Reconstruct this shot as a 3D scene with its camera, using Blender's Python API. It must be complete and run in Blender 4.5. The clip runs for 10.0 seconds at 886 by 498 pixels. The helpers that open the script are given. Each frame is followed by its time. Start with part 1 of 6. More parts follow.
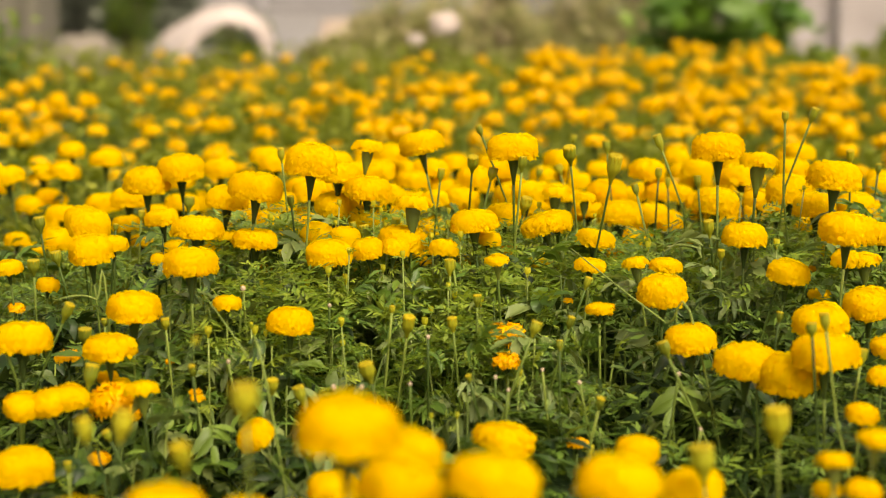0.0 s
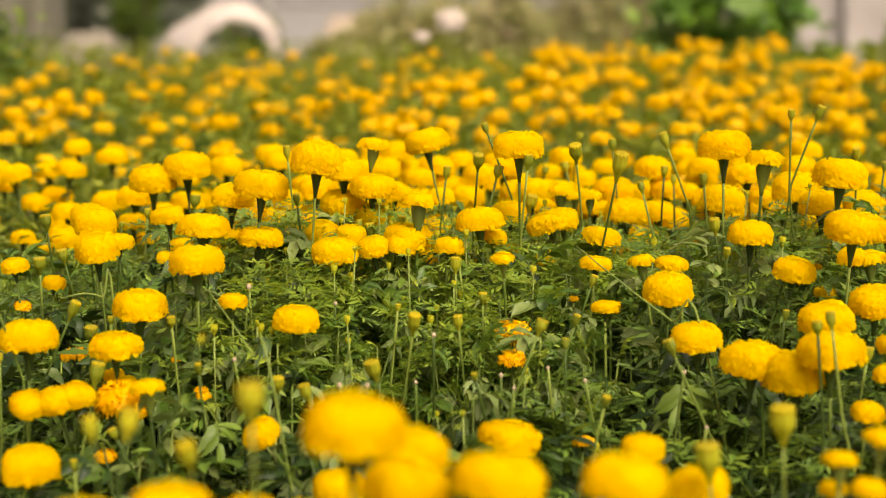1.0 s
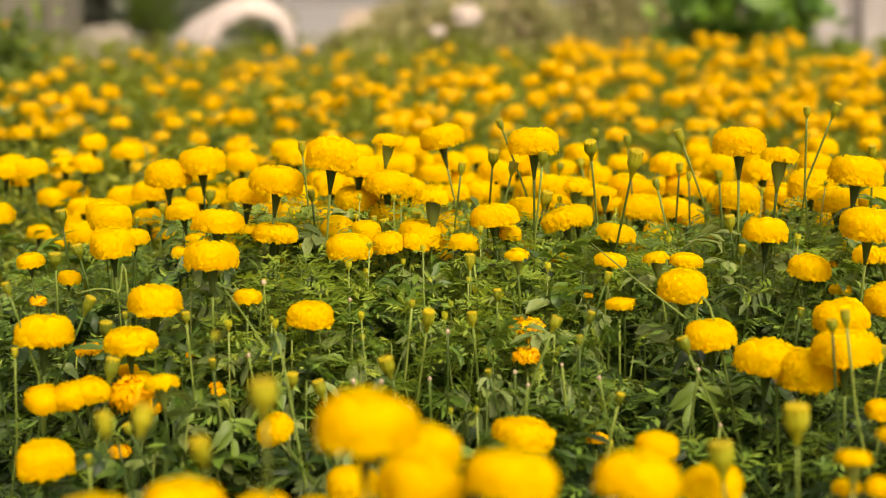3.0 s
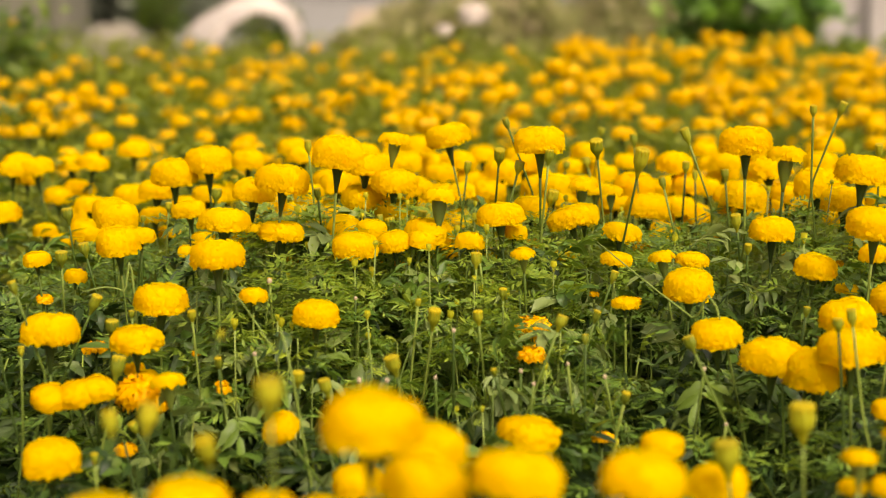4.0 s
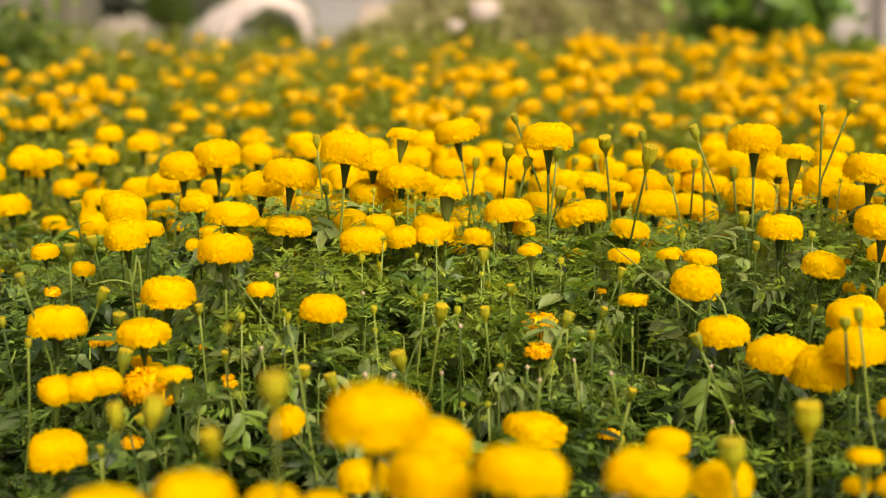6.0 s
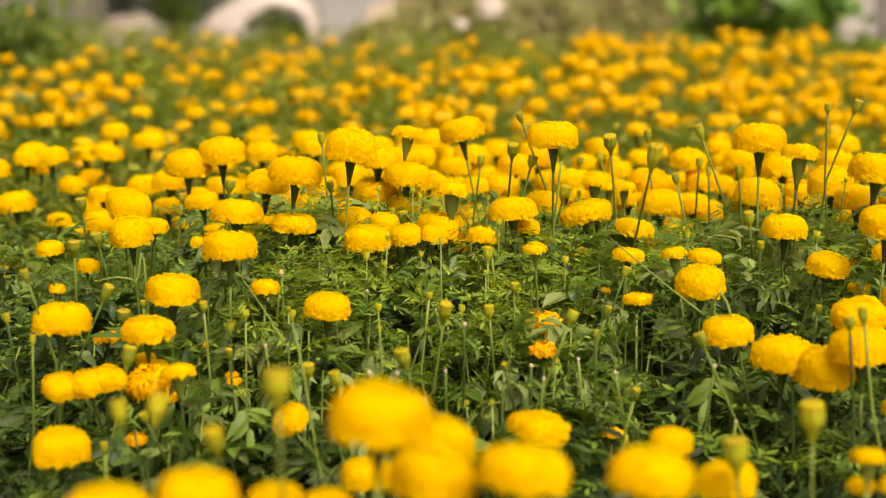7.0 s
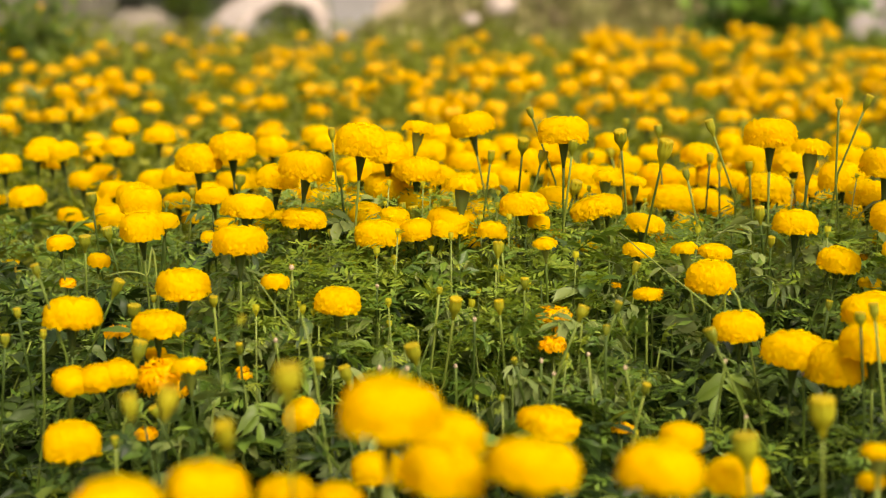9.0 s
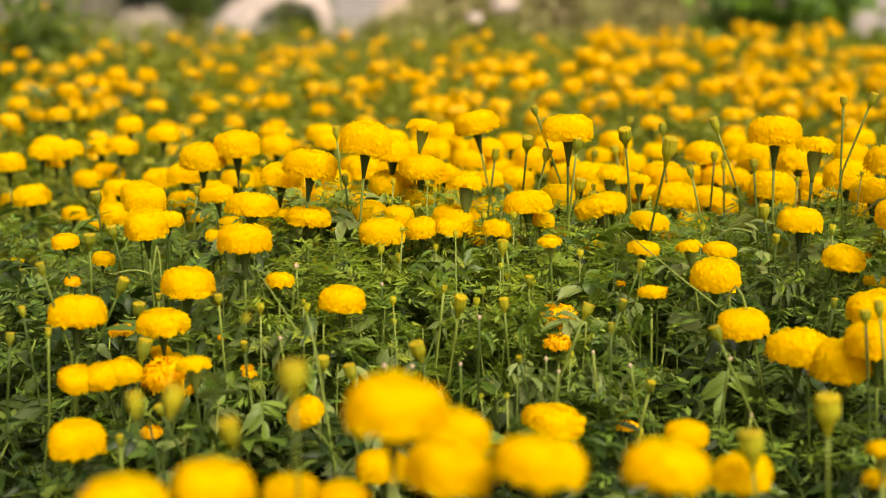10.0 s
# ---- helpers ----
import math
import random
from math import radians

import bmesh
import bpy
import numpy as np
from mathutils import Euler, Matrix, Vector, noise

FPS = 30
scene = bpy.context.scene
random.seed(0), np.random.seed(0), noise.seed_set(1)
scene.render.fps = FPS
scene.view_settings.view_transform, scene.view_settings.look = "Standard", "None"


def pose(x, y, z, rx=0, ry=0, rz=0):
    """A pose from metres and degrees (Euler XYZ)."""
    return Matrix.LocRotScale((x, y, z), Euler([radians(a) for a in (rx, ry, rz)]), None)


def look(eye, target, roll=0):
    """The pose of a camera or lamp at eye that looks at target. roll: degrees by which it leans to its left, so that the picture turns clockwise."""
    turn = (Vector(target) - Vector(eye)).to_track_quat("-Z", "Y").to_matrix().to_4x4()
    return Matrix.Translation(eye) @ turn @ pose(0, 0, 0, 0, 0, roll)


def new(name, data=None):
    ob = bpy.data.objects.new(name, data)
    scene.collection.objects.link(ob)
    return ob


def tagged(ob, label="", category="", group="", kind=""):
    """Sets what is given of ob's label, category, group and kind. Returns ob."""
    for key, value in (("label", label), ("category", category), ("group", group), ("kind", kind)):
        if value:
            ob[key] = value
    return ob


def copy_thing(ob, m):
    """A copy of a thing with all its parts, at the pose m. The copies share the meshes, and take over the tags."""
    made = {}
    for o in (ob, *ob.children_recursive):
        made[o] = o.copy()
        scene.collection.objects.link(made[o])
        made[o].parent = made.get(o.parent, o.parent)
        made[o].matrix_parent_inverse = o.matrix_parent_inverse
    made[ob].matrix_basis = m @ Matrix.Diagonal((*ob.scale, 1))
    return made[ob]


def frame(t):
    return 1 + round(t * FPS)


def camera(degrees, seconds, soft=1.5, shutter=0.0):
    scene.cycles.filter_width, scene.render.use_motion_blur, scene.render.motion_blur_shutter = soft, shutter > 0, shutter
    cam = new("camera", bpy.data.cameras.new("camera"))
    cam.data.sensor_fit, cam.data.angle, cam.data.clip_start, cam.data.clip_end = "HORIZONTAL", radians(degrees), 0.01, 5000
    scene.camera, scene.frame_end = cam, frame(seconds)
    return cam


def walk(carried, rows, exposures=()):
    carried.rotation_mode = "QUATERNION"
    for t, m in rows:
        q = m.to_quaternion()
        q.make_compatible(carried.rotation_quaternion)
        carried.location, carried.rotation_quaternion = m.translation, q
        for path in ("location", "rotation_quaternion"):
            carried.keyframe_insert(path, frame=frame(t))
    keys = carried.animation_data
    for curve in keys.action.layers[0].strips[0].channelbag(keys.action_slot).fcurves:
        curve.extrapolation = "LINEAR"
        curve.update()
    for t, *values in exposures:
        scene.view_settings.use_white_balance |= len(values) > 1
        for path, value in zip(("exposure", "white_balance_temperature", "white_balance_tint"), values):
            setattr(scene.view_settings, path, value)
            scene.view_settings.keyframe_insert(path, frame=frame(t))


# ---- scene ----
cam = camera(30.0, 10.0, soft=1.15)
cam.data.dof.use_dof = True
cam.data.dof.focus_distance = 2.32
cam.data.dof.aperture_fstop = 2.9


def step(t, x, y, z, yaw, down, lean):
    return (t, pose(x, y, z, 90 - down, 0, yaw) @ pose(0, 0, 0, 0, 0, lean))


PATH = [
    step(0, 0.0000, 0.0000, 1.2000, 0.000, 9.811, 0.000),
    step(0.5, 0.0002, 0.0000, 1.2009, 0.084, 9.858, -0.077),
    step(1, 0.0004, 0.0000, 1.2018, 0.211, 9.925, -0.039),
    step(1.5, 0.0008, 0.0000, 1.2027, 0.503, 9.989, -0.039),
    step(2, 0.0012, 0.0000, 1.2034, 0.561, 10.002, -0.019),
    step(2.5, 0.0017, 0.0000, 1.2039, 0.640, 10.067, 0.032),
    step(4, 0.0030, 0.0000, 1.2050, 0.997, 10.172, 0.050),
    step(4.5, 0.0036, 0.0000, 1.2051, 1.068, 10.225, 0.132),
    step(5, 0.0043, 0.0000, 1.2051, 1.160, 10.252, 0.184),
    step(5.5, 0.0050, -0.0001, 1.2050, 1.245, 10.291, 0.311),
    step(7, 0.0067, -0.0002, 1.2046, 1.512, 10.377, 0.612),
    step(7.5, 0.0070, -0.0002, 1.2044, 1.624, 10.413, 0.714),
    step(8, 0.0070, -0.0002, 1.2042, 1.703, 10.439, 0.713),
    step(8.5, 0.0067, -0.0002, 1.2039, 1.755, 10.481, 0.765),
    step(9, 0.0063, -0.0001, 1.2036, 1.859, 10.532, 0.611),
    step(9.5, 0.0058, 0.0000, 1.2032, 1.920, 10.529, 0.610),
    step(10, 0.0052, 0.0000, 1.2028, 1.991, 10.578, 0.537),
]
walk(cam, PATH, [(0.0, 1.38, 8050, 15), (10.0, 1.38, 8050, 15)])

# ---- world and sun: bright overcast day ----
SUN_HIGH, SUN_TURN = 52.0, 150.0
world = bpy.data.worlds.new("sky")
scene.world = world
world.use_nodes = True
wn = world.node_tree
sky = wn.nodes.new("ShaderNodeTexSky")
sky.sky_type = "NISHITA"
sky.sun_disc = False
sky.sun_elevation, sky.sun_rotation = radians(SUN_HIGH), radians(SUN_TURN)
sky.air_density, sky.dust_density, sky.ozone_density = 1.0, 4.0, 1.0
grey = wn.nodes.new("ShaderNodeHueSaturation")
grey.inputs["Saturation"].default_value = 0.15
back = wn.nodes["Background"]
back.inputs["Strength"].default_value = 0.095
wn.links.new(sky.outputs[0], grey.inputs["Color"])
wn.links.new(grey.outputs[0], back.inputs["Color"])
sun = new("sun", bpy.data.lights.new("sun", "SUN"))
sun.data.energy, sun.data.angle, sun.data.color = 2.25, radians(38), (1.0, 0.95, 0.87)
sx, sy = math.sin(radians(SUN_TURN)), math.cos(radians(SUN_TURN))
sun.matrix_world = look((sx * 20, sy * 20, 20 * math.tan(radians(SUN_HIGH))), (0, 0, 0))


# ---- materials ----
def material(name):
    m = bpy.data.materials.new(name)
    m.use_nodes = True
    return m, m.node_tree, m.node_tree.nodes["Principled BSDF"]


def ramp(nt, source, stops):
    r = nt.nodes.new("ShaderNodeValToRGB")
    while len(r.color_ramp.elements) < len(stops):
        r.color_ramp.elements.new(0.5)
    for e, (at, c) in zip(r.color_ramp.elements, stops):
        e.position, e.color = at, (*c, 1)
    nt.links.new(source, r.inputs[0])
    return r.outputs[0]


def mixed(nt, fac, a, b, mode="MIX"):
    n = nt.nodes.new("ShaderNodeMix")
    n.data_type, n.blend_type = "RGBA", mode
    if isinstance(fac, float):
        n.inputs[0].default_value = fac
    else:
        nt.links.new(fac, n.inputs[0])
    for i, v in ((6, a), (7, b)):
        if isinstance(v, tuple):
            n.inputs[i].default_value = (*v, 1)
        else:
            nt.links.new(v, n.inputs[i])
    return n.outputs[2]


def noise_tex(nt, scale, detail=3.0):
    c = nt.nodes.new("ShaderNodeTexCoord")
    n = nt.nodes.new("ShaderNodeTexNoise")
    n.inputs["Scale"].default_value, n.inputs["Detail"].default_value = scale, detail
    nt.links.new(c.outputs["Object"], n.inputs["Vector"])
    return n.outputs[0]


def rough_bump(nt, bsdf, source, strength, distance):
    b = nt.nodes.new("ShaderNodeBump")
    b.inputs["Strength"].default_value, b.inputs["Distance"].default_value = strength, distance
    nt.links.new(source, b.inputs["Height"])
    nt.links.new(b.outputs[0], bsdf.inputs["Normal"])


def thin(name, stops, through_colour, amount, rough, wear, scale, object_share=0.3, spec=0.4):
    """A petal or leaf: shifts of tint from piece to piece and from plant to plant, light passing through it."""
    m, nt, b = material(name)
    geo = nt.nodes.new("ShaderNodeNewGeometry")
    inf = nt.nodes.new("ShaderNodeObjectInfo")
    c = ramp(nt, geo.outputs["Random Per Island"], stops)
    c2 = ramp(nt, inf.outputs["Random"], stops)
    c = mixed(nt, object_share, c, c2)
    n = noise_tex(nt, scale)
    c = mixed(nt, n, c, mixed(nt, 1.0, c, wear, "MULTIPLY"))
    nt.links.new(c, b.inputs["Base Color"])
    b.inputs["Roughness"].default_value = rough
    b.inputs["Specular IOR Level"].default_value = spec
    rough_bump(nt, b, n, 0.25, 0.002)
    tr = nt.nodes.new("ShaderNodeBsdfTranslucent")
    nt.links.new(mixed(nt, 0.6, c, through_colour), tr.inputs["Color"])
    mx = nt.nodes.new("ShaderNodeMixShader")
    mx.inputs[0].default_value = amount
    nt.links.new(b.outputs[0], mx.inputs[1])
    nt.links.new(tr.outputs[0], mx.inputs[2])
    nt.links.new(mx.outputs[0], nt.nodes["Material Output"].inputs["Surface"])
    return m


def plain(name, stops, rough, scale, bump=0.3, depth=0.01, metal=0.0):
    m, nt, b = material(name)
    n = noise_tex(nt, scale, 6.0)
    n2 = noise_tex(nt, scale * 9, 4.0)
    c = mixed(nt, 0.35, ramp(nt, n, stops), ramp(nt, n2, stops))
    nt.links.new(c, b.inputs["Base Color"])
    b.inputs["Roughness"].default_value, b.inputs["Metallic"].default_value = rough, metal
    rough_bump(nt, b, n2, bump, depth)
    return m


PETAL = thin("petal_yellow", [(0.0, (0.66, 0.29, 0.002)), (0.03, (0.69, 0.385, 0.003)), (0.07, (0.705, 0.473, 0.003)), (0.5, (0.715, 0.50, 0.004)), (1.0, (0.73, 0.525, 0.006))],
             (1.0, 0.82, 0.01), 0.63, 0.7, (1.0, 0.97, 0.82), 60.0, 0.3, 0.06)
PETAL_FAR = thin("petal_golden", [(0.0, (0.55, 0.325, 0.002)), (0.5, (0.60, 0.39, 0.003)), (1.0, (0.65, 0.465, 0.004))],
                 (1.0, 0.66, 0.0), 0.38, 0.55, (1.0, 0.87, 0.5), 60.0, 0.6, 0.15)
PETAL_OLD = thin("petal_withered", [(0.0, (0.70, 0.33, 0.005)), (0.25, (0.78, 0.43, 0.003)), (1.0, (0.80, 0.53, 0.004))],
                 (1.0, 0.5, 0.0), 0.3, 0.6, (0.75, 0.6, 0.35), 40.0, 0.3, 0.15)
BUD_TIP = thin("bud_tip", [(0.0, (0.22, 0.19, 0.010)), (0.5, (0.36, 0.275, 0.008)), (1.0, (0.50, 0.36, 0.006))], (0.7, 0.55, 0.04), 0.25, 0.55, (0.7, 0.75, 0.5), 30.0, 0.3, 0.2)
CALYX = thin("calyx_green", [(0.0, (0.022, 0.040, 0.008)), (1.0, (0.050, 0.078, 0.012))], (0.2, 0.3, 0.02), 0.08, 0.5, (0.7, 0.75, 0.6), 90.0, 0.8, 0.25)
BUD_CUP = thin("bud_green", [(0.0, (0.10, 0.125, 0.010)), (0.5, (0.22, 0.235, 0.014)), (1.0, (0.42, 0.37, 0.02))], (0.45, 0.47, 0.04), 0.24, 0.5, (0.6, 0.7, 0.6), 3.0, 0.8, 0.3)
BUD_PALE = thin("pale_bud", [(0.0, (0.34, 0.34, 0.02)), (1.0, (0.56, 0.49, 0.03))], (0.65, 0.6, 0.05), 0.34, 0.5, (0.75, 0.8, 0.6), 3.0, 0.8, 0.3)
STEM = thin("stem_green", [(0.0, (0.022, 0.045, 0.007)), (0.45, (0.05, 0.09, 0.011)), (1.0, (0.19, 0.25, 0.05))], (0.2, 0.32, 0.03), 0.1, 0.55, (0.8, 0.75, 0.55), 25.0, 0.9, 0.2)
HALF_CUP = thin("half_cup", [(0.0, (0.075, 0.105, 0.016)), (1.0, (0.15, 0.18, 0.025))], (0.25, 0.33, 0.03), 0.1, 0.5, (0.75, 0.8, 0.6), 90.0, 0.8)
STEM_PALE = thin("stem_pale", [(0.0, (0.13, 0.19, 0.035)), (1.0, (0.22, 0.28, 0.07))], (0.3, 0.35, 0.05), 0.1, 0.5, (0.8, 0.75, 0.55), 25.0, 0.9, 0.25)
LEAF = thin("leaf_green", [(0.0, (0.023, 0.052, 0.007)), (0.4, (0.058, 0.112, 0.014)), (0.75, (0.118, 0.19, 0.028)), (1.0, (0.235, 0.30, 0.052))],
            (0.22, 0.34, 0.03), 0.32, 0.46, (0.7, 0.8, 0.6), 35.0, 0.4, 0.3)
# darkened leaf green: the black of the shaded gaps is in the colour
LEAF_SHADED = thin("shaded_leaf", [(0.0, (0.004, 0.013, 0.0015)), (0.4, (0.011, 0.029, 0.004)), (0.75, (0.038, 0.068, 0.011)), (1.0, (0.13, 0.17, 0.035))],
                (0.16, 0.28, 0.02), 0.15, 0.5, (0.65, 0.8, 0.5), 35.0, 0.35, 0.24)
LEAF_PALE = thin("pale_leaf", [(0.0, (0.065, 0.105, 0.028)), (0.5, (0.145, 0.19, 0.058)), (1.0, (0.27, 0.305, 0.105))],
                 (0.27, 0.35, 0.05), 0.24, 0.52, (0.65, 0.72, 0.5), 35.0, 0.4, 0.3)
# near-black green that stands in for the deep shade low in the bed
LEAF_DEEP_SHADE = thin("deep_shade_leaf", [(0.0, (0.007, 0.020, 0.003)), (0.5, (0.017, 0.038, 0.006)), (1.0, (0.05, 0.082, 0.014))],
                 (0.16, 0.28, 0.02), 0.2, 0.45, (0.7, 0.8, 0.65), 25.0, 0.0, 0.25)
LEAF_SPRAY = thin("side_leaf", [(0.0, (0.026, 0.058, 0.009)), (0.45, (0.078, 0.148, 0.02)), (0.8, (0.165, 0.255, 0.042)), (1.0, (0.31, 0.38, 0.07))],
                   (0.26, 0.4, 0.03), 0.38, 0.45, (0.75, 0.85, 0.6), 35.0, 0.2, 0.3)
LEAF_YOUNG = thin("young_leaf", [(0.0, (0.10, 0.17, 0.02)), (0.5, (0.20, 0.275, 0.03)), (1.0, (0.36, 0.40, 0.045))],
                  (0.34, 0.46, 0.03), 0.4, 0.5, (0.8, 0.85, 0.7), 35.0, 0.5, 0.3)
LEAF_FAR = thin("field_leaf", [(0.0, (0.078, 0.096, 0.012)), (0.5, (0.13, 0.148, 0.017)), (1.0, (0.22, 0.222, 0.028))],
                (0.28, 0.36, 0.01), 0.34, 0.55, (0.75, 0.85, 0.7), 20.0, 0.0, 0.15)
LEAF_VINE = thin("vine_leaf", [(0.0, (0.055, 0.13, 0.02)), (0.5, (0.11, 0.21, 0.032)), (0.8, (0.15, 0.23, 0.07)), (1.0, (0.26, 0.36, 0.07))],
                 (0.26, 0.46, 0.05), 0.38, 0.45, (0.75, 0.82, 0.7), 15.0, 0.0)
LEAF_WEED = thin("weed_leaf", [(0.0, (0.028, 0.055, 0.007)), (0.6, (0.055, 0.095, 0.011)), (1.0, (0.13, 0.17, 0.02))],
                 (0.25, 0.4, 0.03), 0.3, 0.5, (0.75, 0.85, 0.7), 15.0, 0.0, 0.3)
LEAF_DRY = thin("dry_leaf", [(0.0, (0.11, 0.14, 0.035)), (0.4, (0.26, 0.28, 0.09)), (0.75, (0.42, 0.38, 0.16)), (1.0, (0.64, 0.51, 0.31))],
                (0.4, 0.34, 0.12), 0.28, 0.6, (0.65, 0.68, 0.55), 6.0, 0.0)
LEAF_DARK = thin("shrub_leaf", [(0.0, (0.13, 0.145, 0.11)), (0.6, (0.17, 0.185, 0.14)), (1.0, (0.22, 0.235, 0.18))],
                 (0.26, 0.3, 0.2), 0.3, 0.6, (0.8, 0.85, 0.8), 10.0, 0.0, 0.2)
WHITE_PETAL = thin("white_petal", [(0.0, (0.46, 0.40, 0.35)), (1.0, (0.60, 0.53, 0.47))], (0.9, 0.85, 0.8), 0.2, 0.5, (0.95, 0.9, 0.9), 30.0)
DRY_TIP = plain("dried_tip", [(0.3, (0.20, 0.13, 0.07)), (0.7, (0.46, 0.37, 0.25))], 0.8, 60.0, 0.3, 0.002)
BARK = plain("bark", [(0.3, (0.07, 0.045, 0.03)), (0.7, (0.16, 0.11, 0.075))], 0.85, 20.0)
SOIL = plain("soil", [(0.3, (0.045, 0.032, 0.02)), (0.55, (0.085, 0.06, 0.038)), (0.75, (0.13, 0.10, 0.065))], 0.95, 1.5, 0.9, 0.03)
GREENHOUSE_FILM = plain("aged_film", [(0.25, (0.23, 0.207, 0.20)), (0.5, (0.275, 0.25, 0.24)), (0.75, (0.315, 0.29, 0.275))], 0.4, 1.0, 0.25, 0.02)
FILM = plain("plastic_film", [(0.25, (0.29, 0.25, 0.225)), (0.5, (0.36, 0.31, 0.28)), (0.75, (0.41, 0.355, 0.325))], 0.5, 2.0, 0.25, 0.02)
WALL = plain("grey_render", [(0.3, (0.155, 0.15, 0.15)), (0.7, (0.20, 0.193, 0.193))], 0.85, 0.35, 0.3, 0.02)
WALL_TAN = plain("tan_render", [(0.3, (0.098, 0.092, 0.066)), (0.7, (0.116, 0.108, 0.079))], 0.9, 0.5, 0.3, 0.02)
ROOF = plain("roof_sheet", [(0.3, (0.16, 0.145, 0.14)), (0.7, (0.24, 0.22, 0.21))], 0.6, 0.8, 0.3, 0.02)
STEEL = plain("galvanised_pipe", [(0.3, (0.34, 0.33, 0.34)), (0.7, (0.46, 0.45, 0.45))], 0.45, 6.0, 0.1, 0.002, 0.6)


# ---- mesh helpers ----
def mesh_of(name, verts, faces, mat, smooth=True):
    me = bpy.data.meshes.new(name)
    me.from_pydata([tuple(v) for v in verts], [], faces)
    me.materials.append(mat)
    if smooth:
        me.polygons.foreach_set("use_smooth", [True] * len(me.polygons))
    me.update()
    return me


def part(name, me, parent, m=None, label=""):
    ob = new(name, me)
    ob.parent = parent
    if m is not None:
        ob.matrix_basis = m
    if label:
        ob["label"] = label
    return ob


def tube(points, radii, sides=6, cap=True):
    """Vertices and faces of a tapered tube along points."""
    V, Fc = [], []
    pts = [Vector(p) for p in points]
    for i, p in enumerate(pts):
        d = (pts[min(i + 1, len(pts) - 1)] - pts[max(i - 1, 0)]).normalized()
        a = d.orthogonal().normalized() if i == 0 else (a - d * a.dot(d)).normalized()
        b = d.cross(a)
        for k in range(sides):
            w = 2 * math.pi * k / sides
            V.append(p + (a * math.cos(w) + b * math.sin(w)) * radii[i])
    for i in range(len(pts) - 1):
        for k in range(sides):
            q = (k + 1) % sides
            Fc.append((i * sides + k, i * sides + q, (i + 1) * sides + q, (i + 1) * sides + k))
    if cap:
        Fc.append(tuple(range(sides))[::-1])
        Fc.append(tuple((len(pts) - 1) * sides + k for k in range(sides)))
    return V, Fc


def join(V, Fc, v, f):
    o = len(V)
    V.extend(v)
    Fc.extend(tuple(i + o for i in q) for q in f)


def bend(a, b, sag, n):
    """Points from a to b that bow sideways by sag."""
    a, b, sag = Vector(a), Vector(b), Vector(sag)
    return [a.lerp(b, i / n) + sag * math.sin(math.pi * i / n) for i in range(n + 1)]


